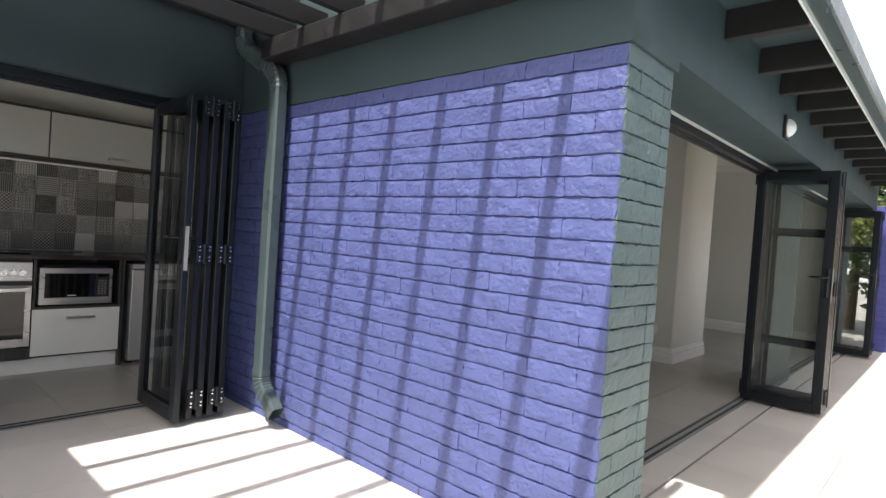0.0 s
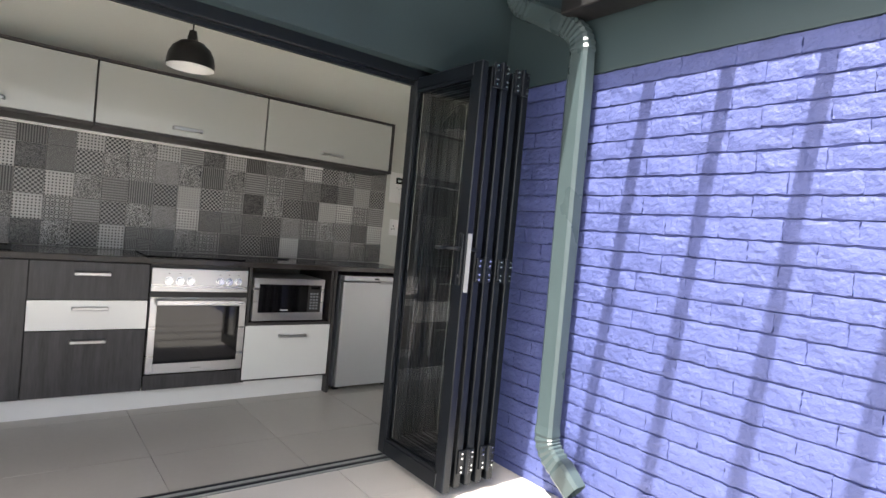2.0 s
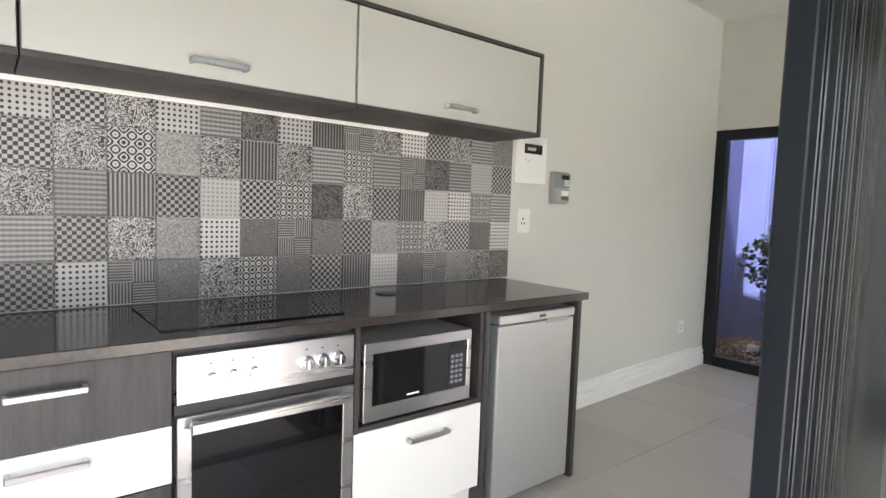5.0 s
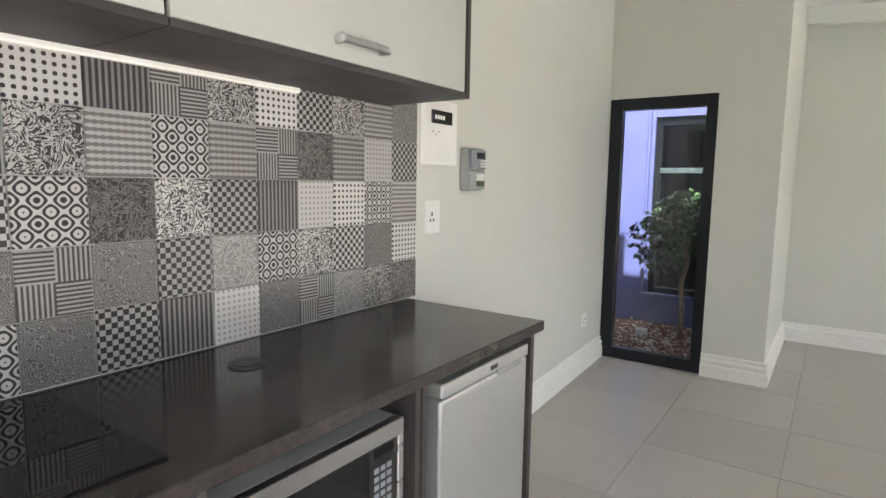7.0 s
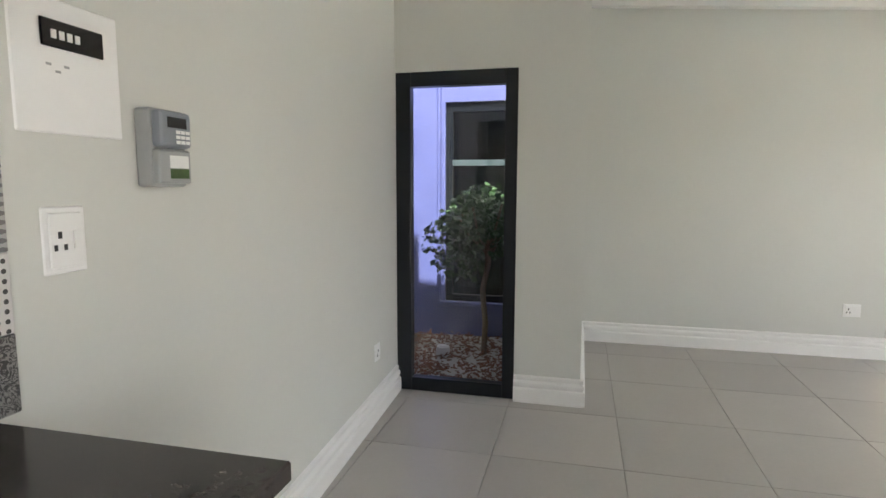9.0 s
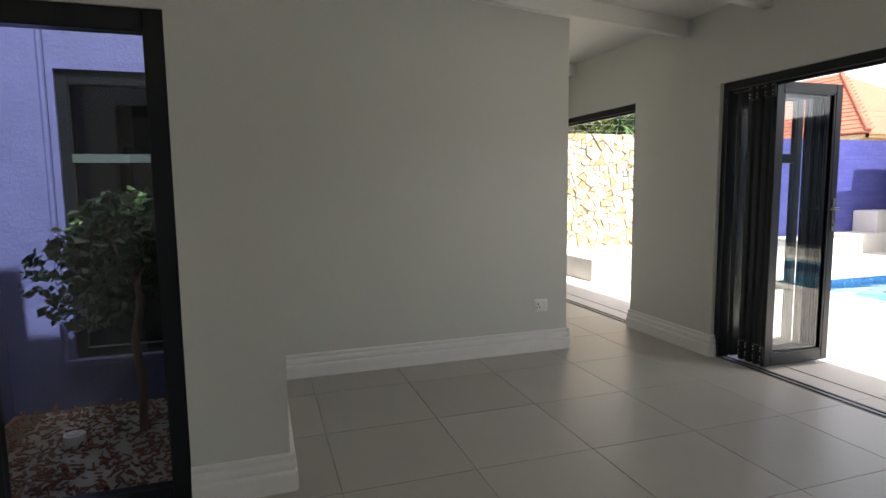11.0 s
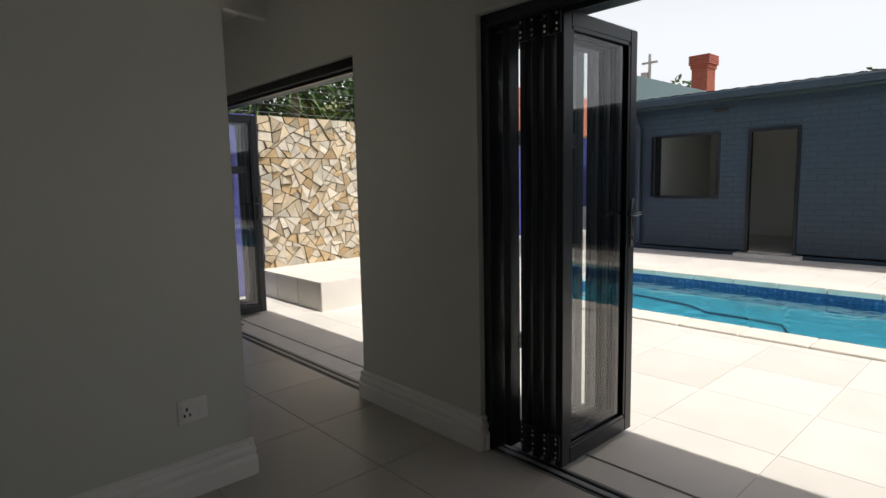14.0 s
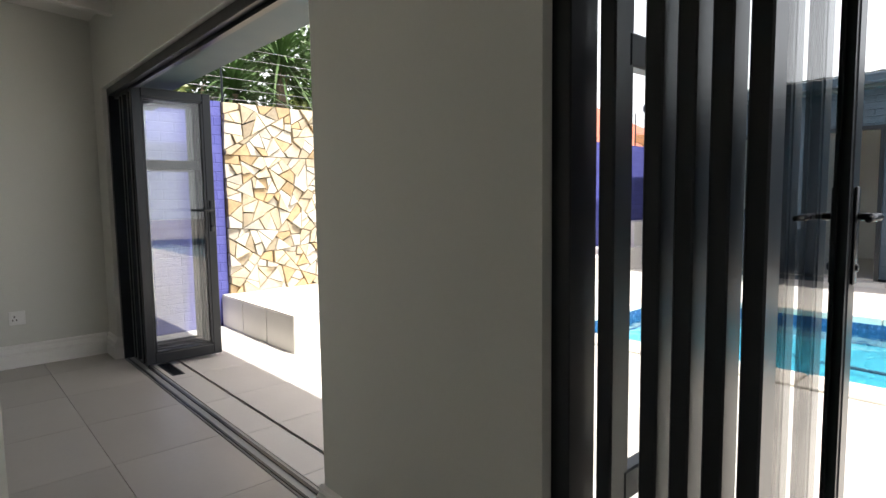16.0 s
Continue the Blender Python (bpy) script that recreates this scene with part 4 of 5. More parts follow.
def sweep_box(name, pts, w, d, mat, parent):
    """Square pipe along pts, with ribs at the bends."""
    bm = bmesh.new()
    rings = []
    for i, p in enumerate(pts):
        p = Vector(p)
        t = (Vector(pts[min(i + 1, len(pts) - 1)]) - Vector(pts[max(i - 1, 0)])).normalized()
        sx = Vector((0, 1, 0)) if abs(t.y) < 0.9 else Vector((0, 0, 1))
        sx = (sx - t * sx.dot(t)).normalized()
        sy = t.cross(sx)
        k = 1.1 if (i % 2 and 0 < i < len(pts) - 1) else 1.0
        rings.append([bm.verts.new(p + sx * a * d / 2 * k + sy * b_ * w / 2 * k) for a, b_ in ((-1, -0.7), (-0.7, -1), (0.7, -1), (1, -0.7), (1, 0.7), (0.7, 1), (-0.7, 1), (-1, 0.7))])
    for r0, r1 in zip(rings, rings[1:]):
        for i in range(8):
            bm.faces.new((r0[i], r0[(i + 1) % 8], r1[(i + 1) % 8], r1[i]))
    return ob_of(bm, name, mat, parent)


dp = empty("downpipe", -3.1, 1.9, 0, "grey-green square metal downpipe with ribbed elbows", "downpipe")


def arc(p, q, c, n):
    """Bend from p to q round the corner c."""
    p, q, c = Vector(p), Vector(q), Vector(c)
    return [tuple((1 - t) ** 2 * p + 2 * t * (1 - t) * c + t * t * q) for t in [i / n for i in range(n + 1)]]


PX = -3.14 + 3.1
pts = [(-0.52, 0, 2.56)] + arc((-0.52, 0, 2.50), (-0.38, 0, 2.34), (-0.52, 0, 2.40), 15) + arc((-0.16, 0, 2.22), (PX, 0, 2.06), (PX, 0, 2.16), 15)
pts += [(PX, 0, 1.9), (PX + 0.01, 0, 0.34)]
pts += arc((PX + 0.01, 0, 0.30), (PX + 0.11, 0, 0.17), (PX + 0.01, 0, 0.22), 12) + [(PX + 0.2, 0, 0.10)]
sweep_box("pipe", pts, 0.1, 0.075, "steel_green", dp)

# ---- patio, pool, outbuilding ----
PXA, PXB, PYN, PYS = 1.75, 4.15, 8.2, -6.0
structure(boxes("ground", "patio_grout", [(-1.07, PXA, -30, 10.3, -0.25, -0.012), (PXB, 60, -30, 60, -0.25, -0.012), (PXA, PXB, PYN, 10.3, -0.25, -0.012), (-60, PXB, 10.3, 60, -0.25, -0.012), (PXA, PXB, -30, PYS, -0.25, -0.012), (-60, -1.07, -30, YS - 0.2, -0.25, -0.012), (KX + 0.12, -1.07, YS - 0.2, YB + 0.1, -0.25, -0.012), (-60, -6.9, YS - 0.2, 10.3, -0.25, -0.012)]), "pale paved ground of the yard", "ground")
structure(boxes("pool_basin", "pool_paint", [(PXA - 0.05, PXB + 0.05, PYS, PYN, -1.5, -1.4), (PXA - 0.1, PXA, PYS, PYN, -1.5, -0.26), (PXB, PXB + 0.1, PYS, PYN, -1.5, -0.26), (PXA, PXB, PYN, PYN + 0.1, -1.5, -0.26), (PXA, PXB, PYS - 0.1, PYS, -1.5, -0.26)]), "light blue painted swimming pool basin", "pool")
structure(boxes("trim_pool", "pool_tile", [(PXA - 0.02, PXA + 0.006, PYS, PYN, -0.26, -0.02), (PXB - 0.006, PXB + 0.02, PYS, PYN, -0.26, -0.02), (PXA + 0.006, PXB - 0.006, PYN - 0.006, PYN + 0.02, -0.26, -0.02)]), "dark blue mosaic band round the pool", "tiles")
bm = bmesh.new()
bm_box(bm, PXA + 0.006, PXB - 0.006, PYS, PYN - 0.006, -0.125, -0.12)
wt = structure(ob_of(bm, "water", "water"), "clear turquoise pool water", "water")
wt.visible_shadow = False
tube("pool_cleaner_hose", [(3.1, 7.6, -0.13), (2.9, 6.7, -0.125), (2.7, 6.45, -0.125), (2.75, 6.1, -0.14), (2.95, 5.8, -0.2), (3.05, 5.7, -0.4)], 0.013, "hose")
tagged(bpy.data.objects["pool_cleaner_hose"], "dark blue pool cleaner hose in the water", "hose")
pcl = empty("pool_cleaner", 3.15, 5.55, -1.4, "dark disc shaped pool cleaner on the pool floor", "pool cleaner")
bm = bmesh.new()
bm_cyl(bm, (0, 0, 0), (0, 0, 0.03), 0.28, 0.26, 28)
bm_cyl(bm, (0, 0, 0.03), (0.05, 0, 0.22), 0.07, 0.05, 16)
ob_of(bm, "disc", "hose", pcl)

OX = 6.54
ob_house = empty("outbuilding", OX, 6.0, 0.06, "dark blue-grey brick outbuilding with open door and window", "building")
OYN = 9.42


def brick_wall_mat(name, c1, c2, c3, axis):
    m, nt, N, L, b = node_mat(name)
    geo = N.new("ShaderNodeNewGeometry")
    sp = N.new("ShaderNodeSeparateXYZ")
    L.new(geo.outputs["Position"], sp.inputs[0])
    cb = N.new("ShaderNodeCombineXYZ")
    L.new(sp.outputs[axis], cb.inputs["X"])
    L.new(sp.outputs["Z"], cb.inputs["Y"])
    br = N.new("ShaderNodeTexBrick")
    br.inputs["Scale"].default_value = 1.0
    br.inputs["Brick Width"].default_value = 0.235
    br.inputs["Row Height"].default_value = 0.086
    br.inputs["Mortar Size"].default_value = 0.006
    br.inputs["Mortar Smooth"].default_value = 0.5
    br.inputs["Color1"].default_value = (*c1, 1)
    br.inputs["Color2"].default_value = (*c2, 1)
    br.inputs["Mortar"].default_value = (*c3, 1)
    L.new(cb.outputs[0], br.inputs["Vector"])
    L.new(br.outputs["Color"], b.inputs["Base Color"])
    nz = N.new("ShaderNodeTexNoise")
    nz.inputs["Scale"].default_value = 30
    L.new(geo.outputs["Position"], nz.inputs["Vector"])
    mu = N.new("ShaderNodeMath")
    mu.operation = "MULTIPLY_ADD"
    L.new(br.outputs["Fac"], mu.inputs[0])
    mu.inputs[1].default_value = -1.0
    L.new(nz.outputs["Fac"], mu.inputs[2])
    bp = N.new("ShaderNodeBump")
    bp.inputs["Strength"].default_value = 0.5
    bp.inputs["Distance"].default_value = 0.012
    L.new(mu.outputs[0], bp.inputs["Height"])
    L.new(bp.outputs[0], b.inputs["Normal"])
    b.inputs["Roughness"].default_value = 0.55
    MATS[name] = m


brick_wall_mat("slate_brick", (0.026, 0.046, 0.068), (0.031, 0.052, 0.075), (0.022, 0.039, 0.058), "Y")
brick_wall_mat("blue_rough", (0.065, 0.072, 0.29), (0.085, 0.092, 0.33), (0.05, 0.055, 0.24), "X")
DY0, DY1, WY0, WY1 = 6.69, 7.43, 7.86, 8.98
boxes("wall", "slate_brick", [
    (0, 0.2, -9 - 6, DY0 - 6, -0.1, 2.45), (0, 0.2, DY1 - 6, WY0 - 6, -0.1, 2.45), (0, 0.2, WY1 - 6, OYN - 6, -0.1, 2.45),
    (0, 0.2, DY0 - 6, DY1 - 6, 1.97, 2.45), (0, 0.2, WY0 - 6, WY1 - 6, 1.97, 2.45), (0, 0.2, WY0 - 6, WY1 - 6, -0.1, 0.86),
    (0.2, 4.2, OYN - 6.2, OYN - 6, 0, 2.45)], ob_house)
boxes("inner_wall", "wall_paint", [(2.8, 2.9, -3, OYN - 6.2, 0, 2.45), (0.2, 2.8, -3.1, -3, 0, 2.45), (0.2, 2.8, OYN - 6.26, OYN - 6.2, 0, 2.45), (0.2, 2.8, -3, OYN - 6.2, 2.40, 2.45)], ob_house)
boxes("inner_floor", "floor_tile", [(0.0, 2.8, -3, OYN - 6.2, -0.005, 0.02)], ob_house)
boxes("door_frame", "black_metal", [(-0.02, 0.06, DY0 - 6, DY0 - 5.95, 0, 1.97), (-0.02, 0.06, DY1 - 6.05, DY1 - 6, 0, 1.97), (-0.02, 0.06, DY0 - 5.95, DY1 - 6.05, 1.92, 1.97)], ob_house)
boxes("door_step", "patio_tile", [(-0.2, 0.0, DY0 - 6.1, DY1 - 5.9, -0.072, -0.006)], ob_house)
wf = boxes("window_frame", "black_metal", [(-0.01, 0.06, WY0 - 6, WY0 - 5.95, 0.86, 1.97), (-0.01, 0.06, WY1 - 6.05, WY1 - 6, 0.86, 1.97), (-0.01, 0.06, WY0 - 5.95, WY1 - 6.05, 1.92, 1.97), (-0.01, 0.06, WY0 - 5.95, WY1 - 6.05, 0.86, 0.91)], ob_house)
boxes("folded_sash", "black_metal", [(-0.22, 0.02, WY1 - 6.10 + 0.055 * i, WY1 - 6.07 + 0.055 * i, 0.90, 1.94) for i in range(2)], ob_house, bevel=0.004)
boxes("fascia", "green_dark", [(-0.34, -0.31, -15, OYN - 5.7, 2.40, 2.56)], ob_house)
boxes("gutter", "slate_brick", [(-0.45, -0.342, -15, OYN - 5.7, 2.44, 2.56)], ob_house, bevel=0.02)
bm = bmesh.new()
n = 96
for i in range(n):
    y0 = -15 + i * (OYN + 9.3) / n
    y1 = y0 + (OYN + 9.3) / n
    ym = (y0 + y1) / 2
    for a, b_, za, zb in ((y0, ym, 0, 0.012), (ym, y1, 0.012, 0)):
        bm.faces.new([bm.verts.new(p) for p in ((-0.42, a, 2.57 + za), (-0.42, b_, 2.57 + zb), (4.4, b_, 3.0 + zb), (4.4, a, 3.0 + za))])
ob_of(bm, "roof", "metal_roof", ob_house)
boxes("soffit", "green_dark", [(-0.31, 0.0, -15, OYN - 5.7, 2.42, 2.44)], ob_house)
bm = bmesh.new()
vs = [bm.verts.new(p) for p in ((0.0, OYN - 6.0, 2.45), (4.4, OYN - 6.0, 2.45), (4.4, OYN - 6.0, 3.1), (0.0, OYN - 6.0, 3.1), (0.0, OYN - 5.75, 2.45), (4.4, OYN - 5.75, 2.45), (4.4, OYN - 5.75, 3.1), (0.0, OYN - 5.75, 3.1))]
for f in ((0, 1, 2, 3), (4, 5, 6, 7), (0, 1, 5, 4), (1, 2, 6, 5), (2, 3, 7, 6), (3, 0, 4, 7)):
    bm.faces.new([vs[i] for i in f])
ob_of(bm, "parapet", "green_brick", ob_house)
dp2 = tube("downpipe", [(-0.36, OYN - 6.15, 2.42), (-0.2, OYN - 6.15, 2.25), (-0.06, OYN - 6.15, 2.1), (-0.06, OYN - 6.15, 0.05)], 0.045, "slate_brick", ob_house)
boxes("vent", "black_plastic", [(-0.012, 0, 1.75, 1.97, 2.28, 2.34)], ob_house)

# boundary wall: violet-blue plaster, stone-clad stretch
YF = 10.48
structure(boxes("wall_boundary", "blue_joint", [(XO - 0.02, 14, YF + 0.06, YF + 0.28, -0.1, 2.08), (13.9, 14.1, -6, YF + 0.06, -0.1, 2.08)]), "violet-blue painted garden boundary wall", "wall")
structure(boxes("wall_boundary_blue", "blue_rough", [(XO - 0.02, -0.28, YF, YF + 0.06, -0.1, 2.12), (2.35, 13.9, YF, YF + 0.06, -0.1, 2.1)]), "violet-blue painted rough brick boundary wall", "wall")
stone_wall = structure(boxes("wall_stone", "stone_gap", [(-0.28, 2.35, YF - 0.012, YF + 0.058, 0.0, 2.11)]), "sand-coloured crazy stone clad garden wall", "wall")
pl = empty("tiled_bench", -0.35, 9.015, 0, "low grey tiled bench platform before the stone wall", "bench")
boxes("core", "patio_grout", [(0.01, 2.6, 0.01, 1.43, -0.01, 0.285)], pl)
for i in range(5):
    boxes("tile", "patio_tile", [(0.0 + i * 0.6, 0.597 + i * 0.6, 0.0, 0.01, 0.0, 0.287)], pl)
    for j in range(3):
        boxes("tile", "patio_tile", [(i * 0.6, 0.597 + i * 0.6, j * 0.483, j * 0.483 + 0.48, 0.287, 0.3)], pl)
for j in range(3):
    boxes("tile", "patio_tile", [(-0.004, 0.009, 0.011 + j * 0.483, j * 0.483 + 0.48, 0.0, 0.286)], pl)
for k, (x0, x1, y0, y1, h) in enumerate(((4.2, 5.0, 9.6, 10.4, 0.32), (5.6, 7.0, 9.85, 10.46, 0.35), (6.4, 8.0, 10.0, 10.46, 0.75))):
    tagged(boxes("planter_step", "patio_tile", [(x0, x1, y0, y1, -0.01, h)], bevel=0.01), "grey tiled low planter step by blue wall", "planter", "planter steps")

dg = empty("drain_grate", -1.17, 9.29, 0, "dark slotted floor drain beside the terrace door", "drain")
boxes("frame", "black_metal", [(-0.04, -0.03, -0.18, 0.18, -0.002, 0.004), (0.03, 0.04, -0.18, 0.18, -0.002, 0.004), (-0.03, 0.03, -0.18, 0.18, -0.003, 0.001)], dg)
boxes("bars", "black_metal", [(-0.03, 0.03, -0.175 + 0.02 * i, -0.165 + 0.02 * i, 0.001, 0.004) for i in range(18)], dg)

# fence wires over the wall
fe = empty("electric_fence", 0, YF + 0.15, 2.08, "thin electric fence wires on steel posts", "fence")
for x in (-0.2, 1.9, 4.5, 7.5, 10.5):
    bm = bmesh.new()
    bm_cyl(bm, (x, 0, 0), (x, 0, 0.65), 0.012, seg=8)
    ob_of(bm, "post", "black_metal", fe)
for j in range(6):
    tube("strand", [(-0.9, 0, 0.1 + 0.1 * j), (14, 0, 0.1 + 0.1 * j)], 0.003, "wire", fe, 1)


# ---- beyond the wall ----
def spiky(name, x, y, z, h, n, length, seed, lean=0.0):
    """Dracaena: trunk with crowns of long arching blades."""
    rnd = random.Random(seed)
    e = empty(name, x, y, z, "tall dracaena with long strap leaves behind the wall", "plant", "plants behind the wall")
    bm = bmesh.new()
    for i in range(6):
        bm_cyl(bm, (lean * i / 6, 0, h * i / 6), (lean * (i + 1) / 6, 0, h * (i + 1) / 6 + 0.01), 0.11 - 0.006 * i, 0.10 - 0.006 * i, 10)
    ob_of(bm, "trunk", "bark", e)
    verts, faces = [], []
    for _ in range(n):
        a, el = rnd.uniform(0, math.tau), rnd.uniform(-0.5, 1.35)
        d = Vector((math.cos(a), math.sin(a), 0))
        side = Vector((-math.sin(a), math.cos(a), 0))
        L0 = length * rnd.uniform(0.7, 1.15)
        base = Vector((lean, 0, h + rnd.uniform(-0.25, 0.15)))
        k = len(verts)
        for s in range(6):
            t = s / 5
            p = base + d * (L0 * t * math.cos(el)) + Vector((0, 0, L0 * (t * math.sin(el) - 0.45 * t * t)))
            wv = 0.022 * (1 - t) ** 0.6 + 0.002
            verts += [p + side * wv, p - side * wv]
            if s:
                faces.append((k + 2 * s - 2, k + 2 * s - 1, k + 2 * s + 1, k + 2 * s))
    me = bpy.data.meshes.new("blades")
    me.from_pydata([tuple(v) for v in verts], [], faces)
    me.materials.append(MATS["leaf_mid"])
    c = new("blades", me)
    c.parent = e
    tagged(c, kind="stuff")


spiky("dracaena", 1.4, 12.6, -0.2, 3.3, 150, 1.0, 1)
spiky("dracaena", 0.3, 11.6, -0.2, 2.6, 160, 0.85, 2)
spiky("dracaena", 2.3, 12.2, -0.2, 2.7, 140, 0.9, 3)
spiky("dracaena", 3.6, 13.2, -0.2, 3.0, 140, 0.95, 4)
for k, (x, y, z, r, mat, sz) in enumerate(((-1.5, 13.5, 2.6, 1.6, "leaf_mid", 0.14), (0.5, 14.5, 3.2, 1.8, "leaf_dark", 0.15), (2.5, 15.0, 3.4, 2.0, "leaf_mid", 0.15), (4.8, 14.5, 2.9, 1.8, "leaf_dark", 0.15), (-0.6, 12.2, 2.0, 0.8, "leaf_yellow", 0.1), (2.2, 13.2, 2.2, 1.0, "leaf_yellow", 0.12), (6.8, 15.5, 2.2, 1.3, "leaf_mid", 0.14))):
    e = empty("garden_tree", x, y, -0.2, "leafy green garden tree behind the wall", "tree", "trees behind the wall")
    bm = bmesh.new()
    bm_cyl(bm, (0, 0, 0), (0.1, 0, z), 0.12, 0.05, 10)
    bm_cyl(bm, (0.05, 0, z * 0.6), (r * 0.4, 0.2, z + r * 0.3), 0.05, 0.02, 8)
    bm_cyl(bm, (0.05, 0, z * 0.6), (-r * 0.4, -0.2, z + r * 0.2), 0.05, 0.02, 8)
    ob_of(bm, "trunk", "bark", e)
    tagged(leafy("crown", (0, 0, z), (r, r, r * 0.9), 4200, sz, mat, e, 20 + k), kind="stuff")
for k, (x, y, z, r) in enumerate(((34, 21, 5.2, 2.2), (38, 18, 5.6, 1.6), (44, 13, 6.5, 2.2), (46, 10.5, 7.0, 1.6))):
    e = empty("street_tree", x, y, -0.2, "distant green tree over the roofs", "tree", "distant trees")
    bm = bmesh.new()
    bm_cyl(bm, (0, 0, 0), (0, 0, z), 0.25, 0.1, 10)
    ob_of(bm, "trunk", "bark", e)
    tagged(leafy("crown", (0, 0, z), (r, r, r), 1500, 0.4, "leaf_mid", e, 40 + k), kind="stuff")


def tiled_house():
    e = empty("neighbour_house", 15, 16.5, -0.2, "neighbour house with red clay tile hip roof", "house")
    boxes("wall", "cream_wall", [(0.4, 9, 0.3, 11, 0, 3.1)], e)
    boxes("fascia", "cream_wall", [(0.0, 0.08, -0.1, 11.3, 2.98, 3.12), (0.0, 9.3, -0.1, -0.02, 2.98, 3.12)], e)
    boxes("rafter_end", "white_paint", [(0.05, 0.4, 0.4 + 0.7 * i, 0.5 + 0.7 * i, 2.95, 3.05) for i in range(15)], e)
    rows, pitch = 17, math.tan(radians(33))
    bm = bmesh.new()
    rnd = random.Random(8)
    for r in range(rows):
        x0 = -0.1 + r * 0.27
        z0 = 3.15 + (x0 + 0.1) * pitch
        ya, yb = -0.2 + (x0 + 0.1), 11.4 - (x0 + 0.1)
        y = ya
        while y < yb - 0.05:
            w_ = min(0.23, yb - y)
            dz = rnd.uniform(-0.008, 0.008)
            q = [(x0 - 0.03, y + 0.006, z0 - 0.01 + dz), (x0 - 0.03, y + w_ - 0.006, z0 - 0.01 + dz), (x0 + 0.28, y + w_ - 0.006, z0 + 0.28 * pitch - 0.03), (x0 + 0.28, y + 0.006, z0 + 0.28 * pitch - 0.03)]
            top = [bm.verts.new((a, b_, c + 0.045)) for a, b_, c in q]
            lo = [bm.verts.new((a, b_, c - 0.005)) for a, b_, c in q]
            bm.faces.new(top)
            bm.faces.new((top[0], lo[0], lo[1], top[1]))
            bm.faces.new((top[0], top[3], lo[3], lo[0]))
            bm.faces.new((top[1], lo[1], lo[2], top[2]))
            y += 0.23
    tagged(ob_of(bm, "roof_tiles", "clay_tile", e), kind="stuff")
    bm = bmesh.new()
    top = 3.12 + rows * 0.27 * pitch
    d = rows * 0.27
    vs = [bm.verts.new(p) for p in ((-0.1, -0.2, 3.1), (9.3, -0.2, 3.1), (9.3, 11.4, 3.1), (-0.1, 11.4, 3.1), (d - 0.1, d - 0.2, top), (d - 0.1, 11.4 - d, top))]
    for f in ((0, 4, 5, 3), (0, 1, 4), (1, 2, 5, 4), (2, 3, 5)):
        bm.faces.new([vs[i] for i in f])
    ob_of(bm, "roof", "clay_tile", e)
    bm = bmesh.new()
    for i in range(22):
        t0, t1 = i / 22, (i + 1) / 22
        bm_cyl(bm, (-0.1 + d * t0, -0.2 + d * t0, 3.2 + (top - 3.12) * t0), (-0.1 + d * t1, -0.2 + d * t1, 3.21 + (top - 3.12) * t1), 0.09, 0.075, 8)
    ob_of(bm, "hip_tiles", "clay_tile", e)


tiled_house()
ch = empty("chimney", 20.4, 14.05, 0.25, "red brick chimney with stepped crown", "chimney")
bm = bmesh.new()
for i in range(30):
    z = 3.6 + i * 0.075
    off = 0.0 if i < 23 else (0.04 if i < 25 else 0.09)
    bm_box(bm, -0.38 - off, 0.38 + off, -0.32 - off, 0.32 + off, z, z + 0.066, 0.01)
ob_of(bm, "courses", "chimney_brick", ch)
boxes("core", "mortar", [(-0.36, 0.36, -0.3, 0.3, 0, 5.82)], ch)
boxes("house_body", "cream_wall", [(-1.5, 4, -3, 3, 0, 3.4)], ch)
po = empty("utility_pole", 20.5, 16.4, 0, "thin utility pole with box and crossarms", "pole")
bm = bmesh.new()
bm_cyl(bm, (0, 0, 0), (0, 0, 6.6), 0.08, 0.06, 10)
bm_box(bm, -0.04, 0.04, -0.35, 0.35, 6.2, 6.28)
bm_box(bm, -0.12, 0.12, 0.08, 0.36, 5.4, 5.85, 0.02)
bm_box(bm, -0.03, 0.03, -0.2, 0.2, 4.9, 4.95)
ob_of(bm, "post", "grey_plastic", po)


# ---- pieces of walls and floors ----
def brick_mesh(name, mat, lx, lz, depth, seed):
    """Painted brick with a worn, uneven face; faces -y."""
    rnd = random.Random(seed)
    bm = bmesh.new()
    nx, nz = 9, 5
    grid = []
    lump = (rnd.uniform(0.0004, 0.0016), rnd.uniform(0, 6), rnd.uniform(0, 6))
    for j in range(nz + 1):
        row = []
        for i in range(nx + 1):
            edge = i in (0, nx) or j in (0, nz)
            x = lx * (i / nx - 0.5) + rnd.uniform(-0.003, 0.003)
            z = lz * (j / nz - 0.5) + rnd.uniform(-0.003, 0.003)
            y = -depth + (0.0015 if edge else 0) + lump[0] * math.sin(lump[1] + i * 0.9) * math.sin(lump[2] + j * 1.1) + rnd.uniform(-0.0011, 0.0011)
            row.append(bm.verts.new((x, y, z)))
        grid.append(row)
    for j in range(nz):
        for i in range(nx):
            bm.faces.new((grid[j][i], grid[j][i + 1], grid[j + 1][i + 1], grid[j + 1][i]))
    rim = grid[0] + [grid[j][nx] for j in range(1, nz + 1)] + grid[nz][-2::-1] + [grid[j][0] for j in range(nz - 1, 0, -1)]
    back = [bm.verts.new((v.co.x * 1.03, 0.004, v.co.z * 1.08)) for v in rim]
    for i in range(len(rim)):
        bm.faces.new((rim[i], rim[(i + 1) % len(rim)], back[(i + 1) % len(back)], back[i]))
    return mesh_of(bm, name, mat, False)


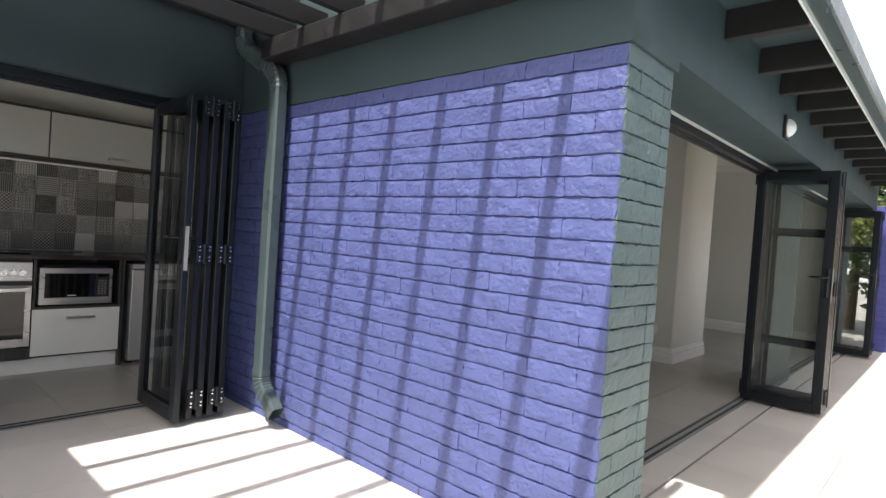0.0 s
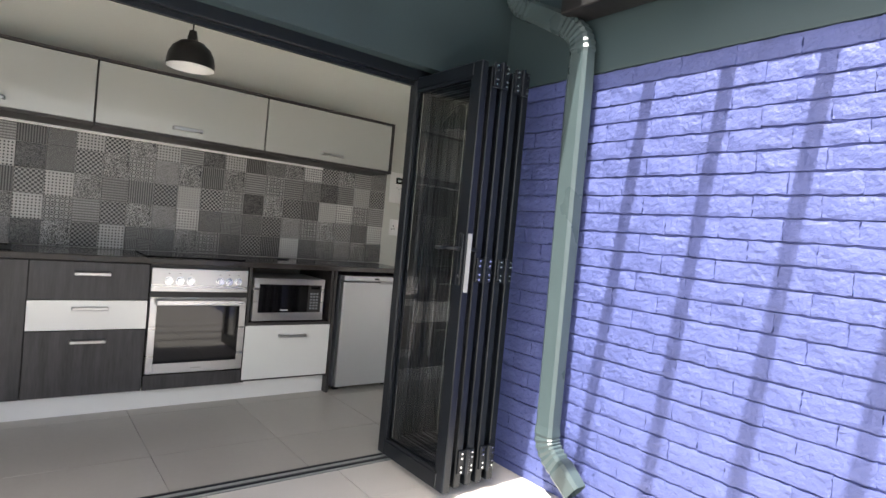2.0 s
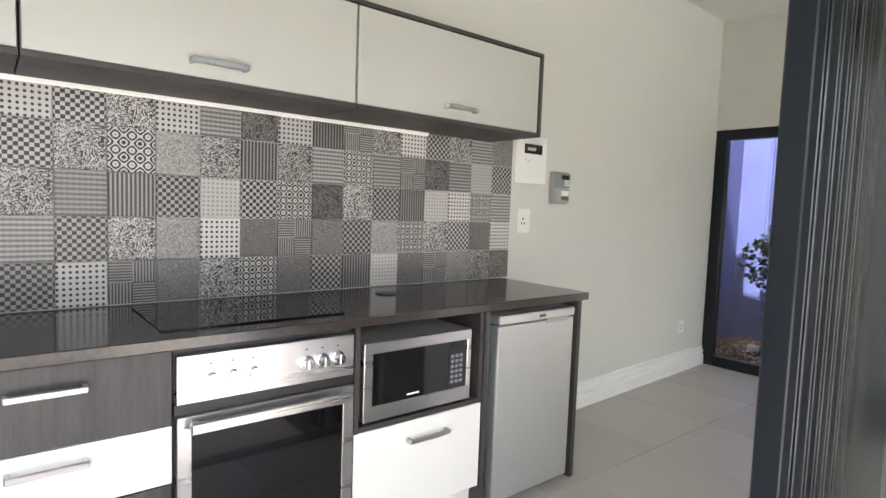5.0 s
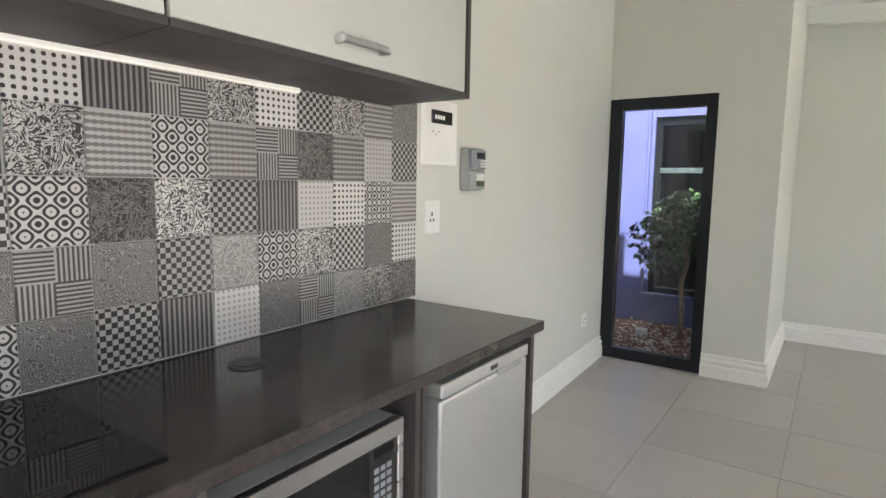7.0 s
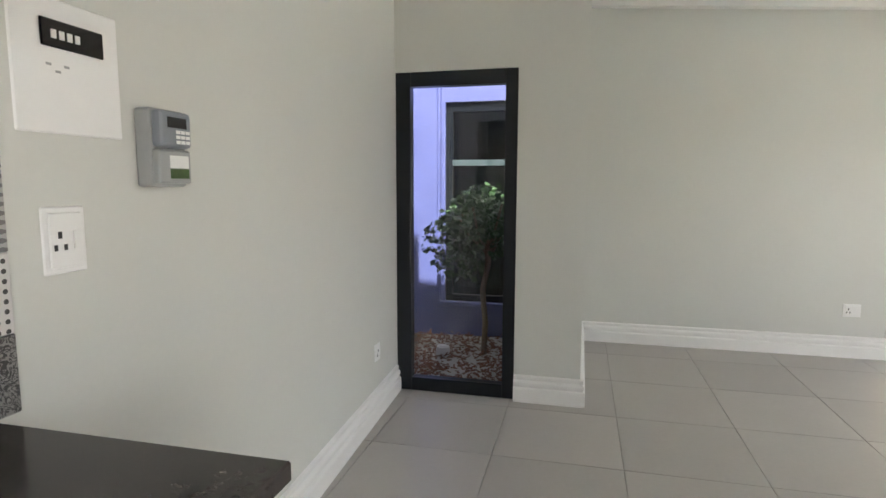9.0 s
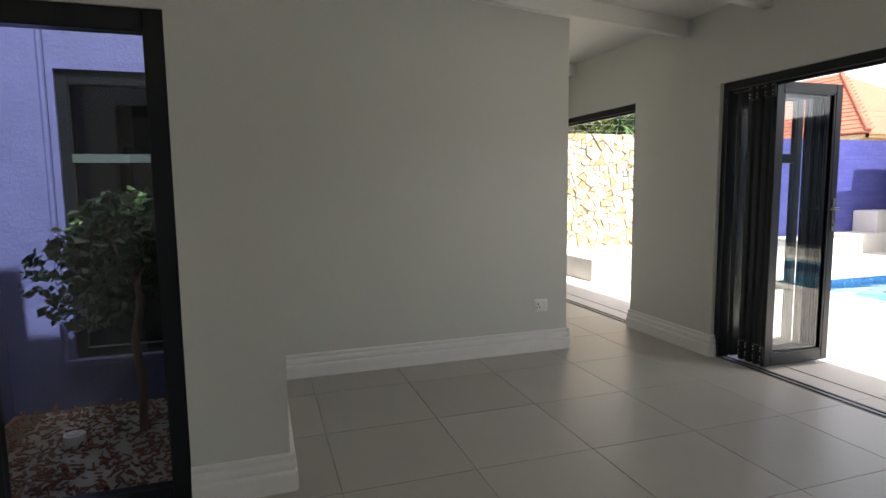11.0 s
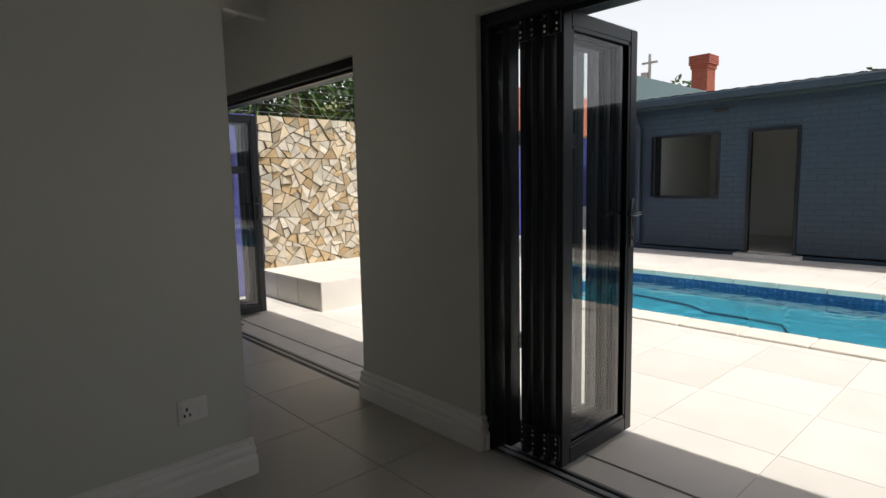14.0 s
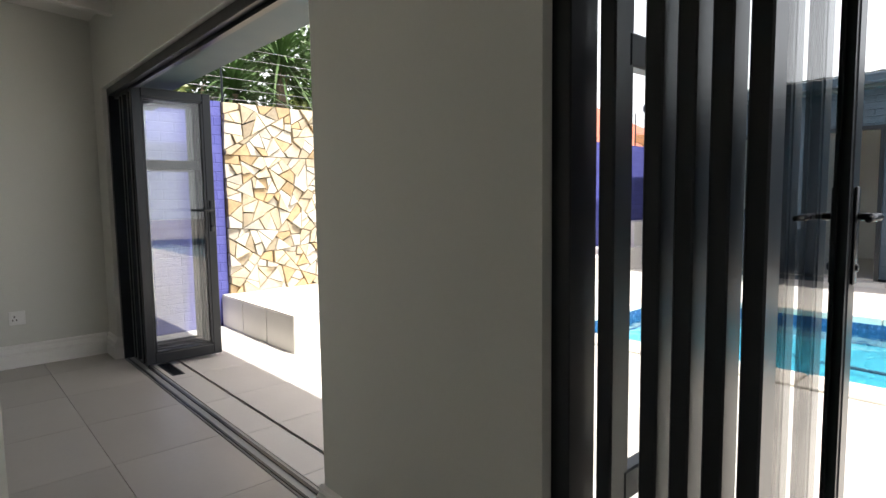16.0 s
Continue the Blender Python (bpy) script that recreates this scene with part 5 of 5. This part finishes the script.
def lay_bricks(parent, mat, origin, rz, length, courses, h=0.081, pitch=0.222, seed=1):
    """Running bond along a wall face; origin: foot of its start, rz: its turn."""
    rnd = random.Random(seed)
    full = [brick_mesh("brick", mat, pitch - 0.002, h - 0.009, 0.013, seed * 50 + i) for i in range(16)]
    half = [brick_mesh("brick", mat, pitch / 2 - 0.002, h - 0.009, 0.013, seed * 90 + i) for i in range(4)]
    base = pose(*origin, 0, 0, rz)
    for c in range(courses):
        x = 0.0
        first = c % 2
        while x < length - 0.03:
            wd = pitch / 2 if first else pitch
            first = 0
            if x + wd > length + 0.02:
                wd = pitch / 2
            ob = new("brick", rnd.choice(full if wd == pitch else half))
            ob.parent = parent
            sx = min(1.0, (length - x + 0.012) / wd)
            ob.matrix_world = base @ pose(x + wd * sx / 2, rnd.uniform(-0.0025, 0.0025), (c + 0.5) * h, 0, rnd.uniform(-0.7, 0.7), rnd.uniform(-0.8, 0.8)) @ Matrix.Diagonal((sx, 1, 1, 1))
            x += wd


lay_bricks(bluewall, "blue_brick", (-3.80, YB + 0.012, -0.04), 0, 2.89, 25, seed=1)
lay_bricks(pier, "green_brick", (XO - 0.012, YB + 0.005, -0.04), 90, 0.41, 25, seed=2)


# kitchen wall tiles
tiles_bed = structure(boxes("wall_tiles", "tile_grout", [(XT, XT + 0.004, -1.68, 2.362, 0.895, 1.645)]), "patchwork of grey patterned kitchen wall tiles", "tiles")


def tile_mesh(mat):
    bm = bmesh.new()
    bm_box(bm, 0, 0.006, -0.0722, 0.0722, -0.0732, 0.0732, 0.0015)
    me = mesh_of(bm, "tile", mat)
    return me


tm = {k: tile_mesh(m) for k, m in TILE_MATS.items()}
# rows from the top, each read from the wall's open end
LAID = ("fgFkdFmsdDgdFkdesgFDkgFsdgo", "klgDmgogFsFfoFkeDdgFkmdeFsg", "godlskFDoklksgFdkseoFgDkfdm",
        "dekFofkemedfFkgodFsekFdgmDe", "DFfmelskeoFemdkFDfogkesFdlk")
for r, row in enumerate(reversed(LAID)):
    for c, k in enumerate(row):
        ob = new("tile", tm[k])
        ob.parent = tiles_bed
        ob.location = (XT + 0.004, 2.2885 - 0.147 * c, 0.9715 + 0.149 * r)


# stone cladding
def clip_cell(poly, px, pz, qx, qz):
    """Keep the part of poly nearer to p than to q."""
    mx, mz, dx, dz = (px + qx) / 2, (pz + qz) / 2, qx - px, qz - pz
    out = []
    for i in range(len(poly)):
        a, b_ = poly[i], poly[(i + 1) % len(poly)]
        da, db_ = (a[0] - mx) * dx + (a[1] - mz) * dz, (b_[0] - mx) * dx + (b_[1] - mz) * dz
        if da <= 0:
            out.append(a)
        if da * db_ < 0:
            t = da / (da - db_)
            out.append((a[0] + t * (b_[0] - a[0]), a[1] + t * (b_[1] - a[1])))
    return out


def split_stone(poly, rnd, out):
    """Break a slab along random straight cracks into angular stones."""
    area = abs(sum(a[0] * b_[1] - b_[0] * a[1] for a, b_ in zip(poly, poly[1:] + poly[:1]))) / 2
    if area < rnd.uniform(0.009, 0.021):
        out.append(poly)
        return
    cx = sum(p[0] for p in poly) / len(poly)
    cz = sum(p[1] for p in poly) / len(poly)
    far = max(poly, key=lambda p: math.hypot(p[0] - cx, p[1] - cz))
    a = math.atan2(far[1] - cz, far[0] - cx) + rnd.uniform(-0.6, 0.6)
    r = math.sqrt(area)
    cx, cz = cx + rnd.uniform(-0.12, 0.12) * r, cz + rnd.uniform(-0.12, 0.12) * r
    dx, dz = 0.1 * math.cos(a), 0.1 * math.sin(a)
    for sg in (1, -1):
        half = clip_cell(poly, cx - sg * dx, cz - sg * dz, cx + sg * dx, cz + sg * dz)
        if len(half) > 2:
            split_stone(half, rnd, out)


def stone_cladding():
    rnd = random.Random(4)
    w_, h_ = 2.63, 2.115
    cells = []
    split_stone([(0, 0), (w_, 0), (w_, h_), (0, h_)], rnd, cells)
    for poly in cells:
        if max(p[1] for p in poly) < 0.29:
            continue
        cx = sum(p[0] for p in poly) / len(poly)
        cz = sum(p[1] for p in poly) / len(poly)
        size = min(math.hypot(p[0] - cx, p[1] - cz) for p in poly)
        bm = bmesh.new()
        k = 1 - min(0.3, 0.005 / max(size, 0.02))
        dep = rnd.uniform(0.03, 0.065)
        tx, tz = rnd.uniform(-0.1, 0.1), rnd.uniform(-0.1, 0.1)
        lo = [bm.verts.new(((p[0] - cx) * k, 0.0, (p[1] - cz) * k)) for p in poly]
        mid = [bm.verts.new(((p[0] - cx) * k * 0.99, -dep * 0.75, (p[1] - cz) * k * 0.99)) for p in poly]
        hi = [bm.verts.new(((p[0] - cx) * k * 0.955, -dep + (p[0] - cx) * tx + (p[1] - cz) * tz, (p[1] - cz) * k * 0.955)) for p in poly]
        m_ = len(poly)
        for a, b_ in ((lo, mid), (mid, hi)):
            for i in range(m_):
                bm.faces.new((a[i], a[(i + 1) % m_], b_[(i + 1) % m_], b_[i]))
        bm.faces.new(hi)
        ob = ob_of(bm, "stone", rnd.choice(("stone_a", "stone_a", "stone_b", "stone_b", "stone_b", "stone_c")), stone_wall)
        ob.location = (-0.28 + cx, YF - 0.012, cz)


stone_cladding()


def tile_floor(parent, mat, x0, x1, y0, y1, ox, oy, px, py, thick=0.008, gap=0.003, keep=None):
    """Square floor tiles on a grid through (ox, oy), cut at the edges."""
    shared = {}
    i0, i1 = math.floor((x0 - ox) / px), math.ceil((x1 - ox) / px)
    j0, j1 = math.floor((y0 - oy) / py), math.ceil((y1 - oy) / py)
    for i in range(i0, i1):
        for j in range(j0, j1):
            a, b_ = max(x0, ox + i * px), min(x1, ox + (i + 1) * px)
            c, d = max(y0, oy + j * py), min(y1, oy + (j + 1) * py)
            if b_ - a < 0.02 or d - c < 0.02 or (keep and not keep((a + b_) / 2, (c + d) / 2)):
                continue
            key = (round(b_ - a, 3), round(d - c, 3))
            if key not in shared:
                bm = bmesh.new()
                bm_box(bm, -key[0] / 2 + gap / 2, key[0] / 2 - gap / 2, -key[1] / 2 + gap / 2, key[1] / 2 - gap / 2, -thick, 0, 0.001)
                shared[key] = mesh_of(bm, "tile", mat)
            ob = new("tile", shared[key])
            ob.parent = parent
            ob.location = ((a + b_) / 2, (c + d) / 2, 0)


fl_ = bpy.data.objects["floor"]
gr_ = bpy.data.objects["ground"]
tile_floor(fl_, "floor_tile", XW, FX - 0.05, YB + 0.1, YN, -1.815, 5.42, 0.62, 0.62)
tile_floor(fl_, "floor_tile", XT, KX - 0.05, YS, YB + 0.1, -1.815, 5.42, 0.62, 0.62)
tile_floor(fl_, "patio_tile", FX + 0.05, -1.07, P0, P3, -1.07, 5.42, 0.6, 0.6)
tile_floor(gr_, "patio_tile", -1.066, 1.50, 2.2, 10.45, -0.45, 5.42, 0.605, 0.605)
tile_floor(gr_, "patio_tile", KX + 0.05, -1.066, -1.6, YB, -0.45, 5.42, 0.605, 0.605)
tile_floor(gr_, "patio_tile", -1.066, 1.50, -3.0, 2.2, -0.45, 5.42, 0.605, 0.605)
tile_floor(gr_, "patio_tile", 4.42, 6.5, 3.0, 10.45, -0.45, 5.42, 0.605, 0.605)
tile_floor(gr_, "patio_tile", 1.50, 4.42, PYN + 0.3, 10.45, -0.45, 5.42, 0.605, 0.605)


def coping_stone(x, y, lx, ly):
    bm = bmesh.new()
    bm_box(bm, -lx / 2, lx / 2, -ly / 2, ly / 2, -0.05, 0.02, 0.012, 2)
    return mesh_of(bm, "coping_stone", "coping")


cx_ = coping_stone(0, 0, 0.30, 0.494)
cy_ = coping_stone(0, 0, 0.494, 0.30)
for i in range(26):
    for x in (PXA - 0.10, PXB + 0.12):
        ob = new("coping_stone", cx_)
        ob.parent = gr_
        ob.location = (x, PYN - 0.25 - 0.5 * i, 0)
for i in range(6):
    ob = new("coping_stone", cy_)
    ob.parent = gr_
    ob.location = (PXA - 0.0 + 0.48 * i, PYN + 0.13, 0)
